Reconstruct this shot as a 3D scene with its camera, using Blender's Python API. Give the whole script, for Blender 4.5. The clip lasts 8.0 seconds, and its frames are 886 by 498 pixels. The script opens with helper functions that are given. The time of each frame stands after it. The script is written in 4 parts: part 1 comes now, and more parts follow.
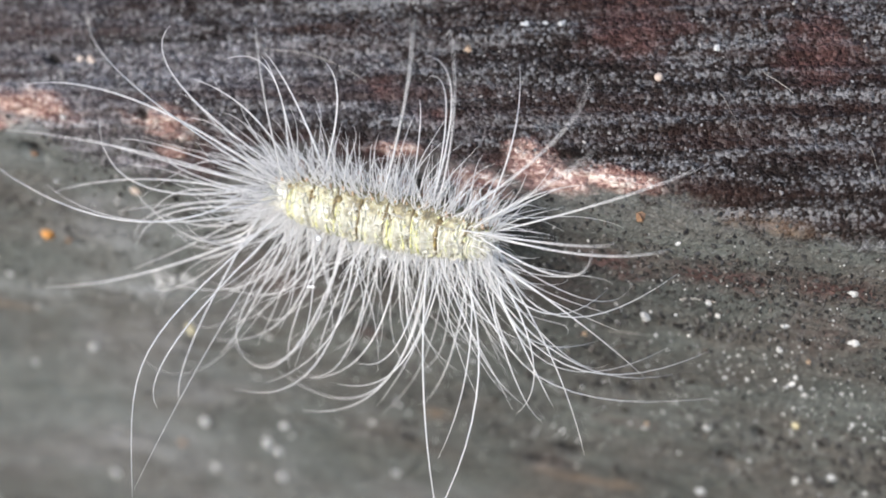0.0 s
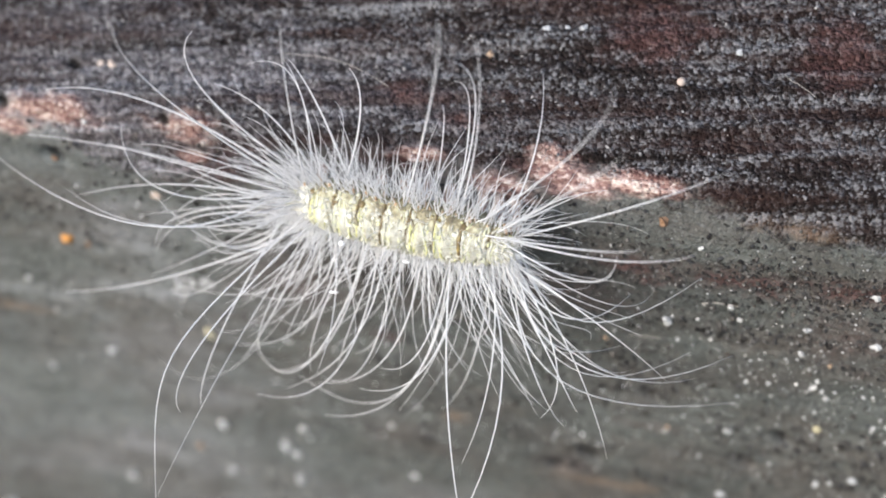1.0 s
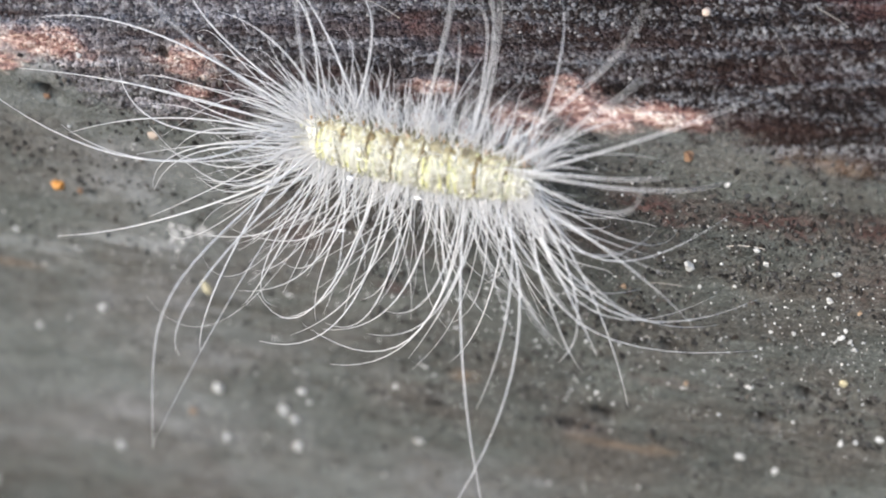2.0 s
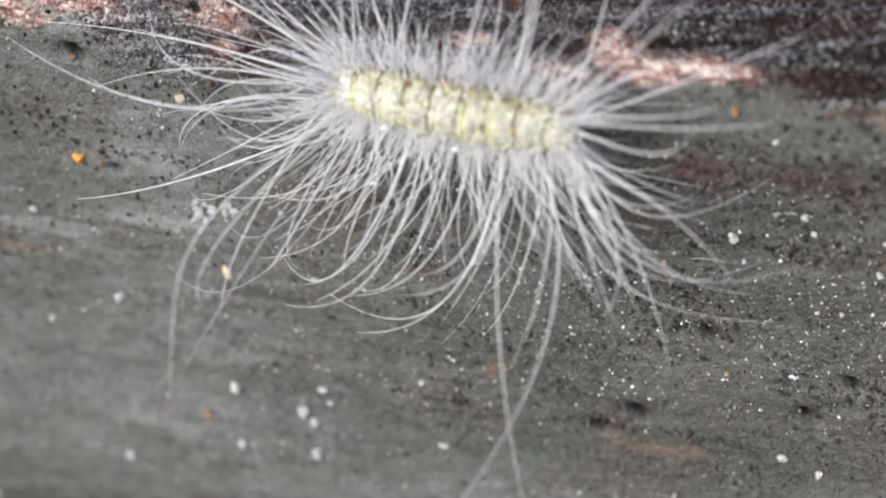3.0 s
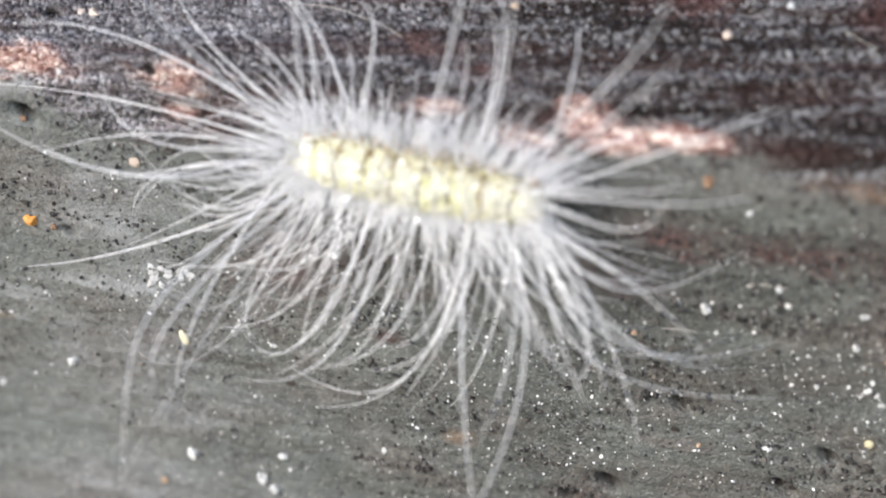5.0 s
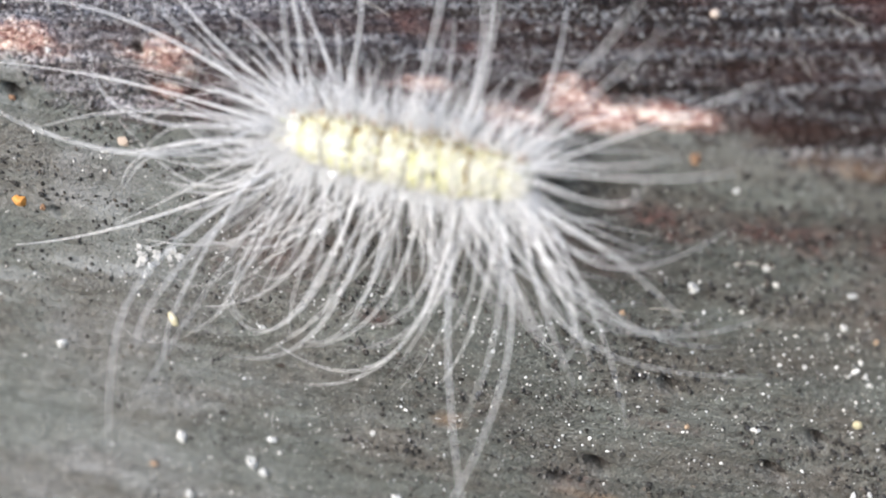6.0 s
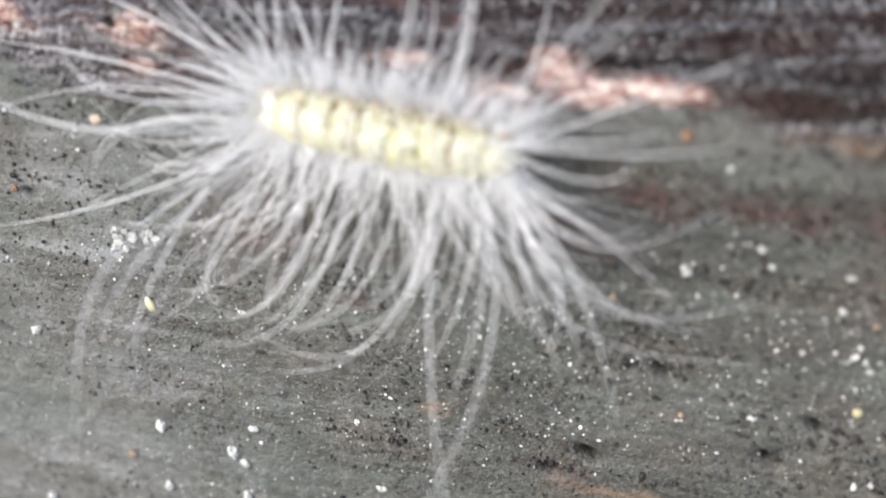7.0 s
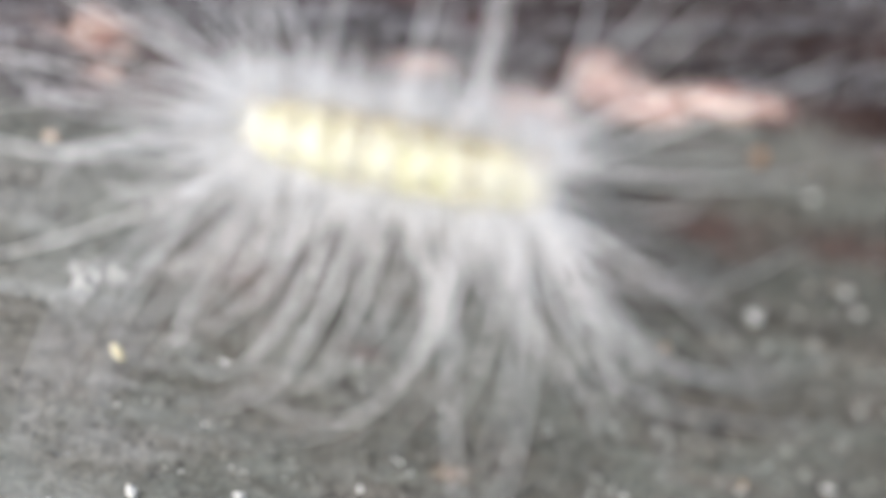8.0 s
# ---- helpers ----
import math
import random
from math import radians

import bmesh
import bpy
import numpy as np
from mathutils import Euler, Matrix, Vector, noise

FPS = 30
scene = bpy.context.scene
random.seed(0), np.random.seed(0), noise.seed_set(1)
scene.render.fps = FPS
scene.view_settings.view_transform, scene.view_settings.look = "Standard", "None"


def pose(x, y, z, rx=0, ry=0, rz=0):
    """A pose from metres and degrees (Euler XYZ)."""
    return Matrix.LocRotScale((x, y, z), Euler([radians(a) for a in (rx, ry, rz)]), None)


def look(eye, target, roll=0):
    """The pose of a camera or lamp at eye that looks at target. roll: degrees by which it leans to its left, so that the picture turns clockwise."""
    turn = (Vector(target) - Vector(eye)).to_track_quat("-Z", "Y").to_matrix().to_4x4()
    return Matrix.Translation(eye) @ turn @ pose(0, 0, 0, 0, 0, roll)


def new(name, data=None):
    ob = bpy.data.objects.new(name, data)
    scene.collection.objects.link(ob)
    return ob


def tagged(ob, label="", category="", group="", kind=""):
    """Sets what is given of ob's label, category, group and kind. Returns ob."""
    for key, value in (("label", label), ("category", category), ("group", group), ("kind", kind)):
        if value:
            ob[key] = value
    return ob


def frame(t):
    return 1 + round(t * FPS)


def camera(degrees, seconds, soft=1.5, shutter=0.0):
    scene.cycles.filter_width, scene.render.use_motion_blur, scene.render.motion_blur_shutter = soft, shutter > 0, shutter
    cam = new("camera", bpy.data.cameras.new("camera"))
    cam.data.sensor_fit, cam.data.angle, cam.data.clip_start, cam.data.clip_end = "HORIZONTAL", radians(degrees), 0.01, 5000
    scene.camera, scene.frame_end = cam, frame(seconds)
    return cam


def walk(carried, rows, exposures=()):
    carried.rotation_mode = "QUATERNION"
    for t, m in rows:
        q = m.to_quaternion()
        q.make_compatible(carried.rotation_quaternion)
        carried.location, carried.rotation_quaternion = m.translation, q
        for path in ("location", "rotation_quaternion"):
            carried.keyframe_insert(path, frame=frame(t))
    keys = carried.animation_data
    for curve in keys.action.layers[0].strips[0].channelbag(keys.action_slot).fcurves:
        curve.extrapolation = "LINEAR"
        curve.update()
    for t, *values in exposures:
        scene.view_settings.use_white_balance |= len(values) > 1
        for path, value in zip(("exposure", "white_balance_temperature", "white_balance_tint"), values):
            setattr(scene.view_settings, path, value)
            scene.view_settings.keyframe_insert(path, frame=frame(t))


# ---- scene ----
FOCUS, FSTOP = 0.1210, 19.3
cam = camera(26, 8.0, soft=1.9)
cam.data.dof.use_dof = True
cam.data.dof.focus_distance = FOCUS
cam.data.dof.aperture_fstop = FSTOP
PATH = [
    (0.0, pose(0.02784, -0.09465, 0.07521, 49.56, 1.46, 14.50)),
    (0.2, pose(0.02687, -0.09660, 0.07462, 49.68, 1.24, 14.34)),
    (0.3, pose(0.02715, -0.09702, 0.07307, 50.11, 1.28, 14.54)),
    (0.5, pose(0.02684, -0.09628, 0.07535, 49.76, 1.40, 14.41)),
    (0.7, pose(0.02607, -0.09489, 0.07596, 49.42, 1.22, 14.33)),
    (0.8, pose(0.02562, -0.09471, 0.07636, 49.34, 1.21, 14.17)),
    (1.0, pose(0.02591, -0.09453, 0.07589, 49.30, 1.39, 14.32)),
    (1.2, pose(0.02488, -0.09627, 0.07525, 49.60, 1.05, 14.12)),
    (1.5, pose(0.02476, -0.09704, 0.07389, 50.00, 0.95, 13.99)),
    (1.7, pose(0.02361, -0.09539, 0.07070, 50.17, 0.63, 13.65)),
    (2.8, pose(0.02258, -0.09960, 0.05415, 56.31, -0.24, 14.45)),
    (3.0, pose(0.02246, -0.10130, 0.05066, 57.62, -0.48, 14.58)),
    (3.2, pose(0.02158, -0.10029, 0.05206, 57.39, -0.64, 14.28)),
    (3.5, pose(0.02174, -0.09875, 0.05276, 57.37, -0.47, 14.36)),
    (3.7, pose(0.02136, -0.09855, 0.05263, 57.52, -0.64, 14.10)),
    (4.0, pose(0.02134, -0.09860, 0.05373, 57.58, -0.66, 14.06)),
    (4.2, pose(0.02121, -0.09726, 0.05418, 57.31, -0.77, 13.90)),
    (4.5, pose(0.02180, -0.09489, 0.05463, 57.01, -0.54, 14.11)),
    (4.7, pose(0.02119, -0.09551, 0.05330, 57.37, -0.90, 13.81)),
    (5.8, pose(0.02165, -0.09637, 0.05137, 57.68, -1.15, 13.69)),
    (6.0, pose(0.02258, -0.09681, 0.05042, 58.05, -1.08, 13.96)),
    (6.2, pose(0.02254, -0.09532, 0.05168, 57.39, -1.04, 13.85)),
    (6.5, pose(0.02360, -0.09386, 0.05031, 57.35, -0.74, 14.26)),
    (6.7, pose(0.02255, -0.09354, 0.04915, 57.47, -1.04, 13.96)),
    (7.0, pose(0.02355, -0.09328, 0.04757, 57.88, -0.81, 14.27)),
    (7.2, pose(0.02300, -0.09280, 0.04801, 57.53, -0.88, 14.04)),
    (7.5, pose(0.02310, -0.09001, 0.04979, 57.22, -0.80, 14.21)),
    (7.7, pose(0.02088, -0.08527, 0.04978, 56.21, -0.77, 13.81)),
    (7.8, pose(0.01960, -0.08273, 0.04640, 56.53, -0.87, 13.68)),
    (7.9, pose(0.01913, -0.08098, 0.04263, 57.40, -0.85, 13.93)),
    (8.0, pose(0.01826, -0.07802, 0.03992, 57.86, -0.86, 13.96)),
]
EXPOSURES = [(0.0, 0.90), (1.7, 0.90), (3.5, 0.80), (4.5, 1.17), (6.5, 1.17), (7.5, 1.19), (8.0, 1.18)]
walk(cam, PATH, EXPOSURES)

# ---- light: bright overcast sky and a wide, weak sun ----
SUN_TO = Vector((-0.45, -0.72, 0.53)).normalized()
world = bpy.data.worlds.new("sky")
scene.world = world
world.use_nodes = True
wt = world.node_tree
sky = wt.nodes.new("ShaderNodeTexSky")
sky.sky_type, sky.sun_disc = "NISHITA", False
sky.sun_elevation = math.asin(SUN_TO.z)
sky.sun_rotation = math.atan2(SUN_TO.x, SUN_TO.y)
sky.air_density, sky.dust_density, sky.ozone_density = 1.0, 1.9, 1.0
wt.nodes["Background"].inputs[1].default_value = 0.15
wt.links.new(sky.outputs[0], wt.nodes["Background"].inputs[0])
sun = new("sun", bpy.data.lights.new("sun", "SUN"))
sun.data.energy, sun.data.angle, sun.data.color = 1.9, radians(30), (1.0, 0.97, 0.96)
sun.matrix_world = look(SUN_TO, (0, 0, 0))

MM = 0.001


# ---- material helpers ----
class Mat:
    """A node material with shorthand for its nodes."""

    def __init__(self, name, rough=0.6, spec=0.5):
        self.m = bpy.data.materials.new(name)
        self.m.use_nodes = True
        self.t = self.m.node_tree
        self.b = self.t.nodes["Principled BSDF"]
        self.b.inputs["Roughness"].default_value = rough
        self.b.inputs["Specular IOR Level"].default_value = spec
        co = self.t.nodes.new("ShaderNodeTexCoord")
        mp = self.t.nodes.new("ShaderNodeMapping")
        mp.inputs["Scale"].default_value = (1000, 1000, 1000)
        self.t.links.new(co.outputs["Object"], mp.inputs[0])
        self.co = mp.outputs[0]

    def link(self, a, b):
        self.t.links.new(a, b)

    def stretched(self, sx, sy, sz, rot=0.0):
        mp = self.t.nodes.new("ShaderNodeMapping")
        mp.inputs["Scale"].default_value = (sx, sy, sz)
        mp.inputs["Rotation"].default_value = (0, rot, 0)
        self.link(self.co, mp.inputs[0])
        return mp.outputs[0]

    def noise(self, scale, detail=4.0, rough=0.55, co=None, dist=0.0):
        n = self.t.nodes.new("ShaderNodeTexNoise")
        n.inputs["Scale"].default_value = scale
        n.inputs["Detail"].default_value = detail
        n.inputs["Roughness"].default_value = rough
        n.inputs["Distortion"].default_value = dist
        self.link(co or self.co, n.inputs["Vector"])
        return n.outputs[0]

    def cells(self, scale, co=None, out="Color"):
        n = self.t.nodes.new("ShaderNodeTexVoronoi")
        n.inputs["Scale"].default_value = scale
        self.link(co or self.co, n.inputs["Vector"])
        return n.outputs[out]

    def ramp(self, x, *stops):
        r = self.t.nodes.new("ShaderNodeValToRGB")
        el = r.color_ramp.elements
        while len(el) < len(stops):
            el.new(0.5)
        for e, (p, c) in zip(el, stops):
            e.position = p
            e.color = (c, c, c, 1) if isinstance(c, (int, float)) else (*c, 1)
        self.link(x, r.inputs[0])
        return r.outputs[0]

    def mix(self, fac, a, b, how="MIX"):
        n = self.t.nodes.new("ShaderNodeMix")
        n.data_type, n.blend_type = "RGBA", how
        for sock, v in ((n.inputs[0], fac), (n.inputs[6], a), (n.inputs[7], b)):
            if isinstance(v, (int, float)):
                sock.default_value = v if sock == n.inputs[0] else (v, v, v, 1)
            elif isinstance(v, tuple):
                sock.default_value = (*v, 1)
            else:
                self.link(v, sock)
        return n.outputs[2]

    def math(self, op, a, b=0.0):
        n = self.t.nodes.new("ShaderNodeMath")
        n.operation = op
        for sock, v in zip(n.inputs, (a, b)):
            if isinstance(v, (int, float)):
                sock.default_value = v
            else:
                self.link(v, sock)
        return n.outputs[0]

    def attr(self, name):
        n = self.t.nodes.new("ShaderNodeAttribute")
        n.attribute_name = name
        return n.outputs["Fac"]

    def island(self):
        return self.t.nodes.new("ShaderNodeNewGeometry").outputs["Random Per Island"]

    def each(self):
        return self.t.nodes.new("ShaderNodeObjectInfo").outputs["Random"]

    def colour(self, c):
        if isinstance(c, tuple):
            self.b.inputs["Base Color"].default_value = (*c, 1)
        else:
            self.link(c, self.b.inputs["Base Color"])
        return self

    def rough(self, x):
        self.link(x, self.b.inputs["Roughness"])
        return self

    def bump(self, h, mm, strength=1.0):
        n = self.t.nodes.new("ShaderNodeBump")
        n.inputs["Strength"].default_value = strength
        n.inputs["Distance"].default_value = mm * MM
        self.link(h, n.inputs["Height"])
        self.link(n.outputs[0], self.b.inputs["Normal"])
        return self


def wood_material():
    """Old dark stain on the top, grey-green film on the face, bare reddish wood where the edge has worn."""
    m = Mat("weathered_wood", 0.62, 0.4)
    top, bare, red, rust, film, hole = (m.attr(a) for a in ("top", "bare", "red", "rust", "film", "hole"))
    along = m.stretched(0.16, 1, 1)
    sep = m.t.nodes.new("ShaderNodeSeparateXYZ")
    m.link(m.co, sep.inputs[0])
    com = m.t.nodes.new("ShaderNodeCombineXYZ")
    m.link(m.math("MULTIPLY", sep.outputs[0], 0.085), com.inputs[0])
    m.link(m.attr("across"), com.inputs[1])
    along_top = com.outputs[0]

    def value(c):
        n = m.t.nodes.new("ShaderNodeRGBToBW")
        m.link(c, n.inputs[0])
        return n.outputs[0]

    wobble = m.mix(0.10, m.co, m.cells(1.3), "ADD")
    # face: grey film over the wood, dotted with dark and pale specks that gather in clusters
    g1 = m.noise(0.22, 5, 0.6, along)
    g2 = m.noise(2.2, 5, 0.65)
    face = m.ramp(g1, (0.32, (0.034, 0.036, 0.034)), (0.5, (0.067, 0.070, 0.067)), (0.68, (0.120, 0.122, 0.118)))
    face = m.mix(0.5, face, m.ramp(g2, (0.25, (0.034, 0.034, 0.033)), (0.5, (0.076, 0.079, 0.075)), (0.78, (0.145, 0.149, 0.143))))
    wide = m.noise(0.10, 5, 0.65, m.stretched(0.3, 1, 1))
    face = m.mix(0.8, face, m.ramp(wide, (0.34, (0.42, 0.43, 0.40)), (0.5, (0.94, 1.0, 0.94)), (0.66, (1.43, 1.49, 1.45))), "MULTIPLY")
    wash = m.ramp(m.noise(0.15, 5, 0.68, m.stretched(0.45, 1, 1)), (0.44, 0.0), (0.60, 0.8))
    face = m.mix(wash, face, m.ramp(g2, (0.3, (0.030, 0.026, 0.022)), (0.7, (0.105, 0.094, 0.082))))
    fleckd = m.noise(1.1, 5, 0.75, m.stretched(0.7, 1, 1))
    face = m.mix(m.math("MULTIPLY", m.ramp(fleckd, (0.33, 1.0), (0.40, 0.0)), 0.7), face, (0.024, 0.022, 0.020))
    speck = value(m.cells(6.2, wobble))
    gather = m.ramp(m.noise(0.20, 5, 0.65, m.stretched(0.45, 1, 1)), (0.42, 0.0), (0.68, 1.0))
    darker = m.math("SUBTRACT", m.math("MULTIPLY", gather, 0.42), speck)
    face = m.mix(m.math("MULTIPLY", m.ramp(darker, (0.0, 0.0), (0.06, 1.0)), 0.8), face, (0.020, 0.019, 0.018))
    paler = m.math("ADD", m.math("MULTIPLY", m.noise(0.42, 3, 0.6), 0.5), speck)
    face = m.mix(m.math("MULTIPLY", m.ramp(paler, (0.98, 0.0), (1.06, 1.0)), 0.17), face, (0.30, 0.305, 0.30))
    filmf = m.ramp(g2, (0.3, (0.14, 0.146, 0.147)), (0.7, (0.26, 0.27, 0.274)))
    blotch = m.noise(0.16, 5, 0.62, m.stretched(0.5, 1, 1))
    filmf = m.mix(0.95, filmf, m.ramp(blotch, (0.36, (0.62, 0.66, 0.63)), (0.5, (1.0, 1.02, 1.0)), (0.62, (1.3, 1.31, 1.35))), "MULTIPLY")
    face = m.mix(m.math("MULTIPLY", film, 0.74), face, filmf)
    # top: black stain with bands of grey granules
    s1 = m.noise(0.85, 4, 0.6, along_top)
    cell = value(m.cells(4.2, wobble))
    cell2 = value(m.cells(8.0))
    v = m.math("ADD", m.math("MULTIPLY", cell, 0.55), m.math("MULTIPLY", s1, 1.25))
    v = m.math("ADD", v, m.math("MULTIPLY", cell2, 0.25))
    dark = m.ramp(m.math("MULTIPLY", v, 0.6), (0.51, (0.008, 0.005, 0.004)), (0.61, (0.027, 0.019, 0.017)), (0.675, (0.075, 0.073, 0.075)), (0.765, (0.20, 0.20, 0.206)))
    streaks = m.ramp(m.noise(0.6, 4, 0.6, along_top), (0.38, 0.0), (0.50, 1.0))
    filmc = m.ramp(m.math("ADD", m.math("MULTIPLY", cell, 0.6), m.math("MULTIPLY", g2, 0.4)), (0.3, (0.095, 0.093, 0.103)), (0.5, (0.25, 0.242, 0.265)), (0.72, (0.50, 0.49, 0.515)))
    dark = m.mix(m.math("MULTIPLY", m.math("MULTIPLY", film, streaks), 0.92), dark, filmc)
    brown = m.ramp(m.noise(0.5, 4, 0.6, along_top), (0.46, 0.0), (0.62, 0.72))
    dark = m.mix(brown, dark, m.ramp(cell, (0.2, (0.015, 0.006, 0.005)), (0.8, (0.050, 0.026, 0.020))))
    col = m.mix(top, face, dark)
    # stains, brown areas and bare wood
    fleck = m.noise(2.0, 5, 0.7)
    redc = m.ramp(m.math("ADD", m.math("MULTIPLY", fleck, 0.7), m.math("MULTIPLY", cell, 0.3)), (0.34, (0.016, 0.008, 0.007)), (0.52, (0.062, 0.029, 0.026)), (0.70, (0.125, 0.066, 0.060)))
    col = m.mix(m.math("MULTIPLY", red, m.ramp(m.noise(0.9, 5, 0.7), (0.30, 0.30), (0.50, 1.0))), col, redc)
    rustc = m.ramp(fleck, (0.3, (0.10, 0.06, 0.04)), (0.6, (0.22, 0.15, 0.10)), (0.8, (0.30, 0.24, 0.17)))
    col = m.mix(m.math("MULTIPLY", rust, 0.8), col, rustc)
    bn = m.math("ADD", m.math("MULTIPLY", m.noise(1.5, 6, 0.72, m.stretched(0.33, 1, 1.1)), 0.8), m.math("MULTIPLY", cell, 0.2))
    barec = m.ramp(bn, (0.36, (0.085, 0.038, 0.035)), (0.46, (0.25, 0.14, 0.12)), (0.55, (0.47, 0.345, 0.30)), (0.66, (0.80, 0.73, 0.66)))
    col = m.mix(bare, col, barec)
    # the shade down in the pits is painted near-black here
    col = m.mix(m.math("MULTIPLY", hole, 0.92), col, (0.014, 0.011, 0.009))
    m.colour(col)
    m.rough(m.ramp(g2, (0.3, 0.40), (0.7, 0.72)))
    gran = m.math("SUBTRACT", 1.0, m.cells(4.2, wobble, "Distance"))
    rough_amt = m.math("ADD", 0.25, m.math("ADD", m.math("MULTIPLY", top, 0.75), m.math("MULTIPLY", bare, 0.15)))
    h = m.math("ADD", m.math("MULTIPLY", gran, rough_amt), m.math("MULTIPLY", m.noise(5.0, 4, 0.65), m.math("ADD", 0.38, m.math("MULTIPLY", top, 0.4))))
    m.bump(h, 0.26, 1.0)
    m.link(m.math("SUBTRACT", 0.42, m.math("MULTIPLY", top, 0.27)), m.b.inputs["Specular IOR Level"])
    return m.m


def hair_material():
    m = Mat("pale_hair", 0.32, 0.5)
    m.colour(m.mix(m.island(), (0.71, 0.717, 0.722), (0.85, 0.848, 0.845)))
    tr = m.t.nodes.new("ShaderNodeBsdfTranslucent")
    tr.inputs[0].default_value = (0.87, 0.872, 0.868, 1)
    mx = m.t.nodes.new("ShaderNodeMixShader")
    mx.inputs[0].default_value = 0.35
    out = m.t.nodes["Material Output"]
    m.link(m.b.outputs[0], mx.inputs[1])
    m.link(tr.outputs[0], mx.inputs[2])
    m.link(mx.outputs[0], out.inputs[0])
    return m.m


def skin_material(name, low, mid, high, scale=2.0):
    m = Mat(name, 0.42, 0.5)
    n = m.noise(scale, 4, 0.6)
    m.colour(m.ramp(n, (0.3, low), (0.5, mid), (0.7, high)))
    m.b.inputs["Subsurface Weight"].default_value = 0.15
    m.b.inputs["Subsurface Radius"].default_value = (0.0006, 0.0005, 0.0003)
    m.b.inputs["Subsurface Scale"].default_value = 0.5
    m.bump(m.noise(4.0, 3), 0.10, 0.6)
    return m.m


def grain_material(name, low, high, rough=0.35, spec=0.5):
    m = Mat(name, rough, spec)
    n = m.noise(6.0, 3)
    m.colour(m.mix(0.5, m.mix(m.each(), low, high), m.ramp(n, (0.3, low), (0.7, high))))
    m.bump(n, 0.05, 0.5)
    return m.m


def grit_material(name, *stops):
    m = Mat(name, 0.4, 0.5)
    m.colour(m.ramp(m.island(), *stops))
    return m.m


def body_material():
    """Cream skin with lemon cross stripes, an olive-brown mottled back and dark creases between the segments."""
    m = Mat("caterpillar_skin", 0.6, 0.35)
    up, along = m.attr("up"), m.attr("along")
    n1, n2, n3 = m.noise(1.5, 4, 0.6), m.noise(3.2, 4, 0.65), m.noise(0.9, 3, 0.5)
    base = m.ramp(n1, (0.30, (0.22, 0.21, 0.15)), (0.47, (0.38, 0.372, 0.30)), (0.66, (0.54, 0.537, 0.475)))
    shifted = m.math("ADD", along, m.math("MULTIPLY", m.math("SUBTRACT", n2, 0.5), 0.34))
    stripe = m.ramp(shifted, (0.09, 0.0), (0.13, 0.9), (0.17, 0.9), (0.21, 0.0), (0.31, 0.0), (0.35, 0.8), (0.38, 0.8), (0.43, 0.0), (0.70, 0.0), (0.75, 0.35), (0.80, 0.0))
    ragged = m.math("ADD", up, m.math("MULTIPLY", m.math("SUBTRACT", n2, 0.5), 0.7))
    side = m.ramp(m.math("MULTIPLY", m.math("ADD", ragged, 1.0), 0.5), (0.16, 0.0), (0.26, 1.0), (0.66, 1.0), (0.78, 0.25))
    lemon = m.ramp(n2, (0.3, (0.40, 0.42, 0.22)), (0.55, (0.58, 0.61, 0.37)), (0.75, (0.65, 0.68, 0.48)))
    col = m.mix(m.math("MULTIPLY", stripe, side), base, lemon)
    back = m.ramp(m.math("MULTIPLY", ragged, 0.5), (0.14, 0.0), (0.27, 0.75))
    olive = m.ramp(m.math("ADD", m.math("MULTIPLY", n2, 0.6), m.math("MULTIPLY", n3, 0.4)), (0.37, (0.045, 0.026, 0.010)), (0.46, (0.20, 0.155, 0.06)), (0.54, (0.42, 0.39, 0.25)), (0.65, (0.62, 0.59, 0.38)))
    col = m.mix(back, col, olive)
    crease = m.ramp(shifted, (0.03, 1.0), (0.085, 0.0), (0.93, 0.0), (0.985, 1.0))
    above = m.ramp(m.math("MULTIPLY", m.math("ADD", ragged, 1.0), 0.5), (0.36, 0.0), (0.60, 0.85))
    broken = m.ramp(m.noise(1.1, 3, 0.6), (0.38, 0.15), (0.56, 1.0))
    col = m.mix(m.math("MULTIPLY", m.math("MULTIPLY", crease, broken), above), col, (0.085, 0.058, 0.022))
    m.colour(col)
    m.b.inputs["Subsurface Weight"].default_value = 0.15
    m.b.inputs["Subsurface Radius"].default_value = (0.0006, 0.0005, 0.0003)
    m.b.inputs["Subsurface Scale"].default_value = 0.5
    m.bump(m.noise(3.5, 4, 0.65), 0.16, 0.8)
    return m.m


WOOD = wood_material()
SKIN = body_material()
HAIR = hair_material()
TAN_HAIR = grain_material("tan_hair", (0.30, 0.28, 0.25), (0.46, 0.43, 0.38))
YELLOW = skin_material("yellow_skin", (0.40, 0.385, 0.13), (0.57, 0.565, 0.25), (0.67, 0.67, 0.42), 3.0)
BROWN = skin_material("brown_skin", (0.05, 0.033, 0.015), (0.14, 0.10, 0.04), (0.34, 0.27, 0.09), 3.0)
PALE = skin_material("pale_skin", (0.38, 0.37, 0.31), (0.55, 0.54, 0.465), (0.72, 0.715, 0.65))
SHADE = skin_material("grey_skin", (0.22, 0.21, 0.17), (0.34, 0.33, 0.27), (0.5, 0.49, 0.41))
TUBERCLE = skin_material("orange_brown_skin", (0.30, 0.18, 0.10), (0.48, 0.33, 0.21), (0.64, 0.50, 0.36), 3.0)
LEG = skin_material("pinkish_skin", (0.40, 0.24, 0.18), (0.58, 0.42, 0.33), (0.72, 0.60, 0.50))
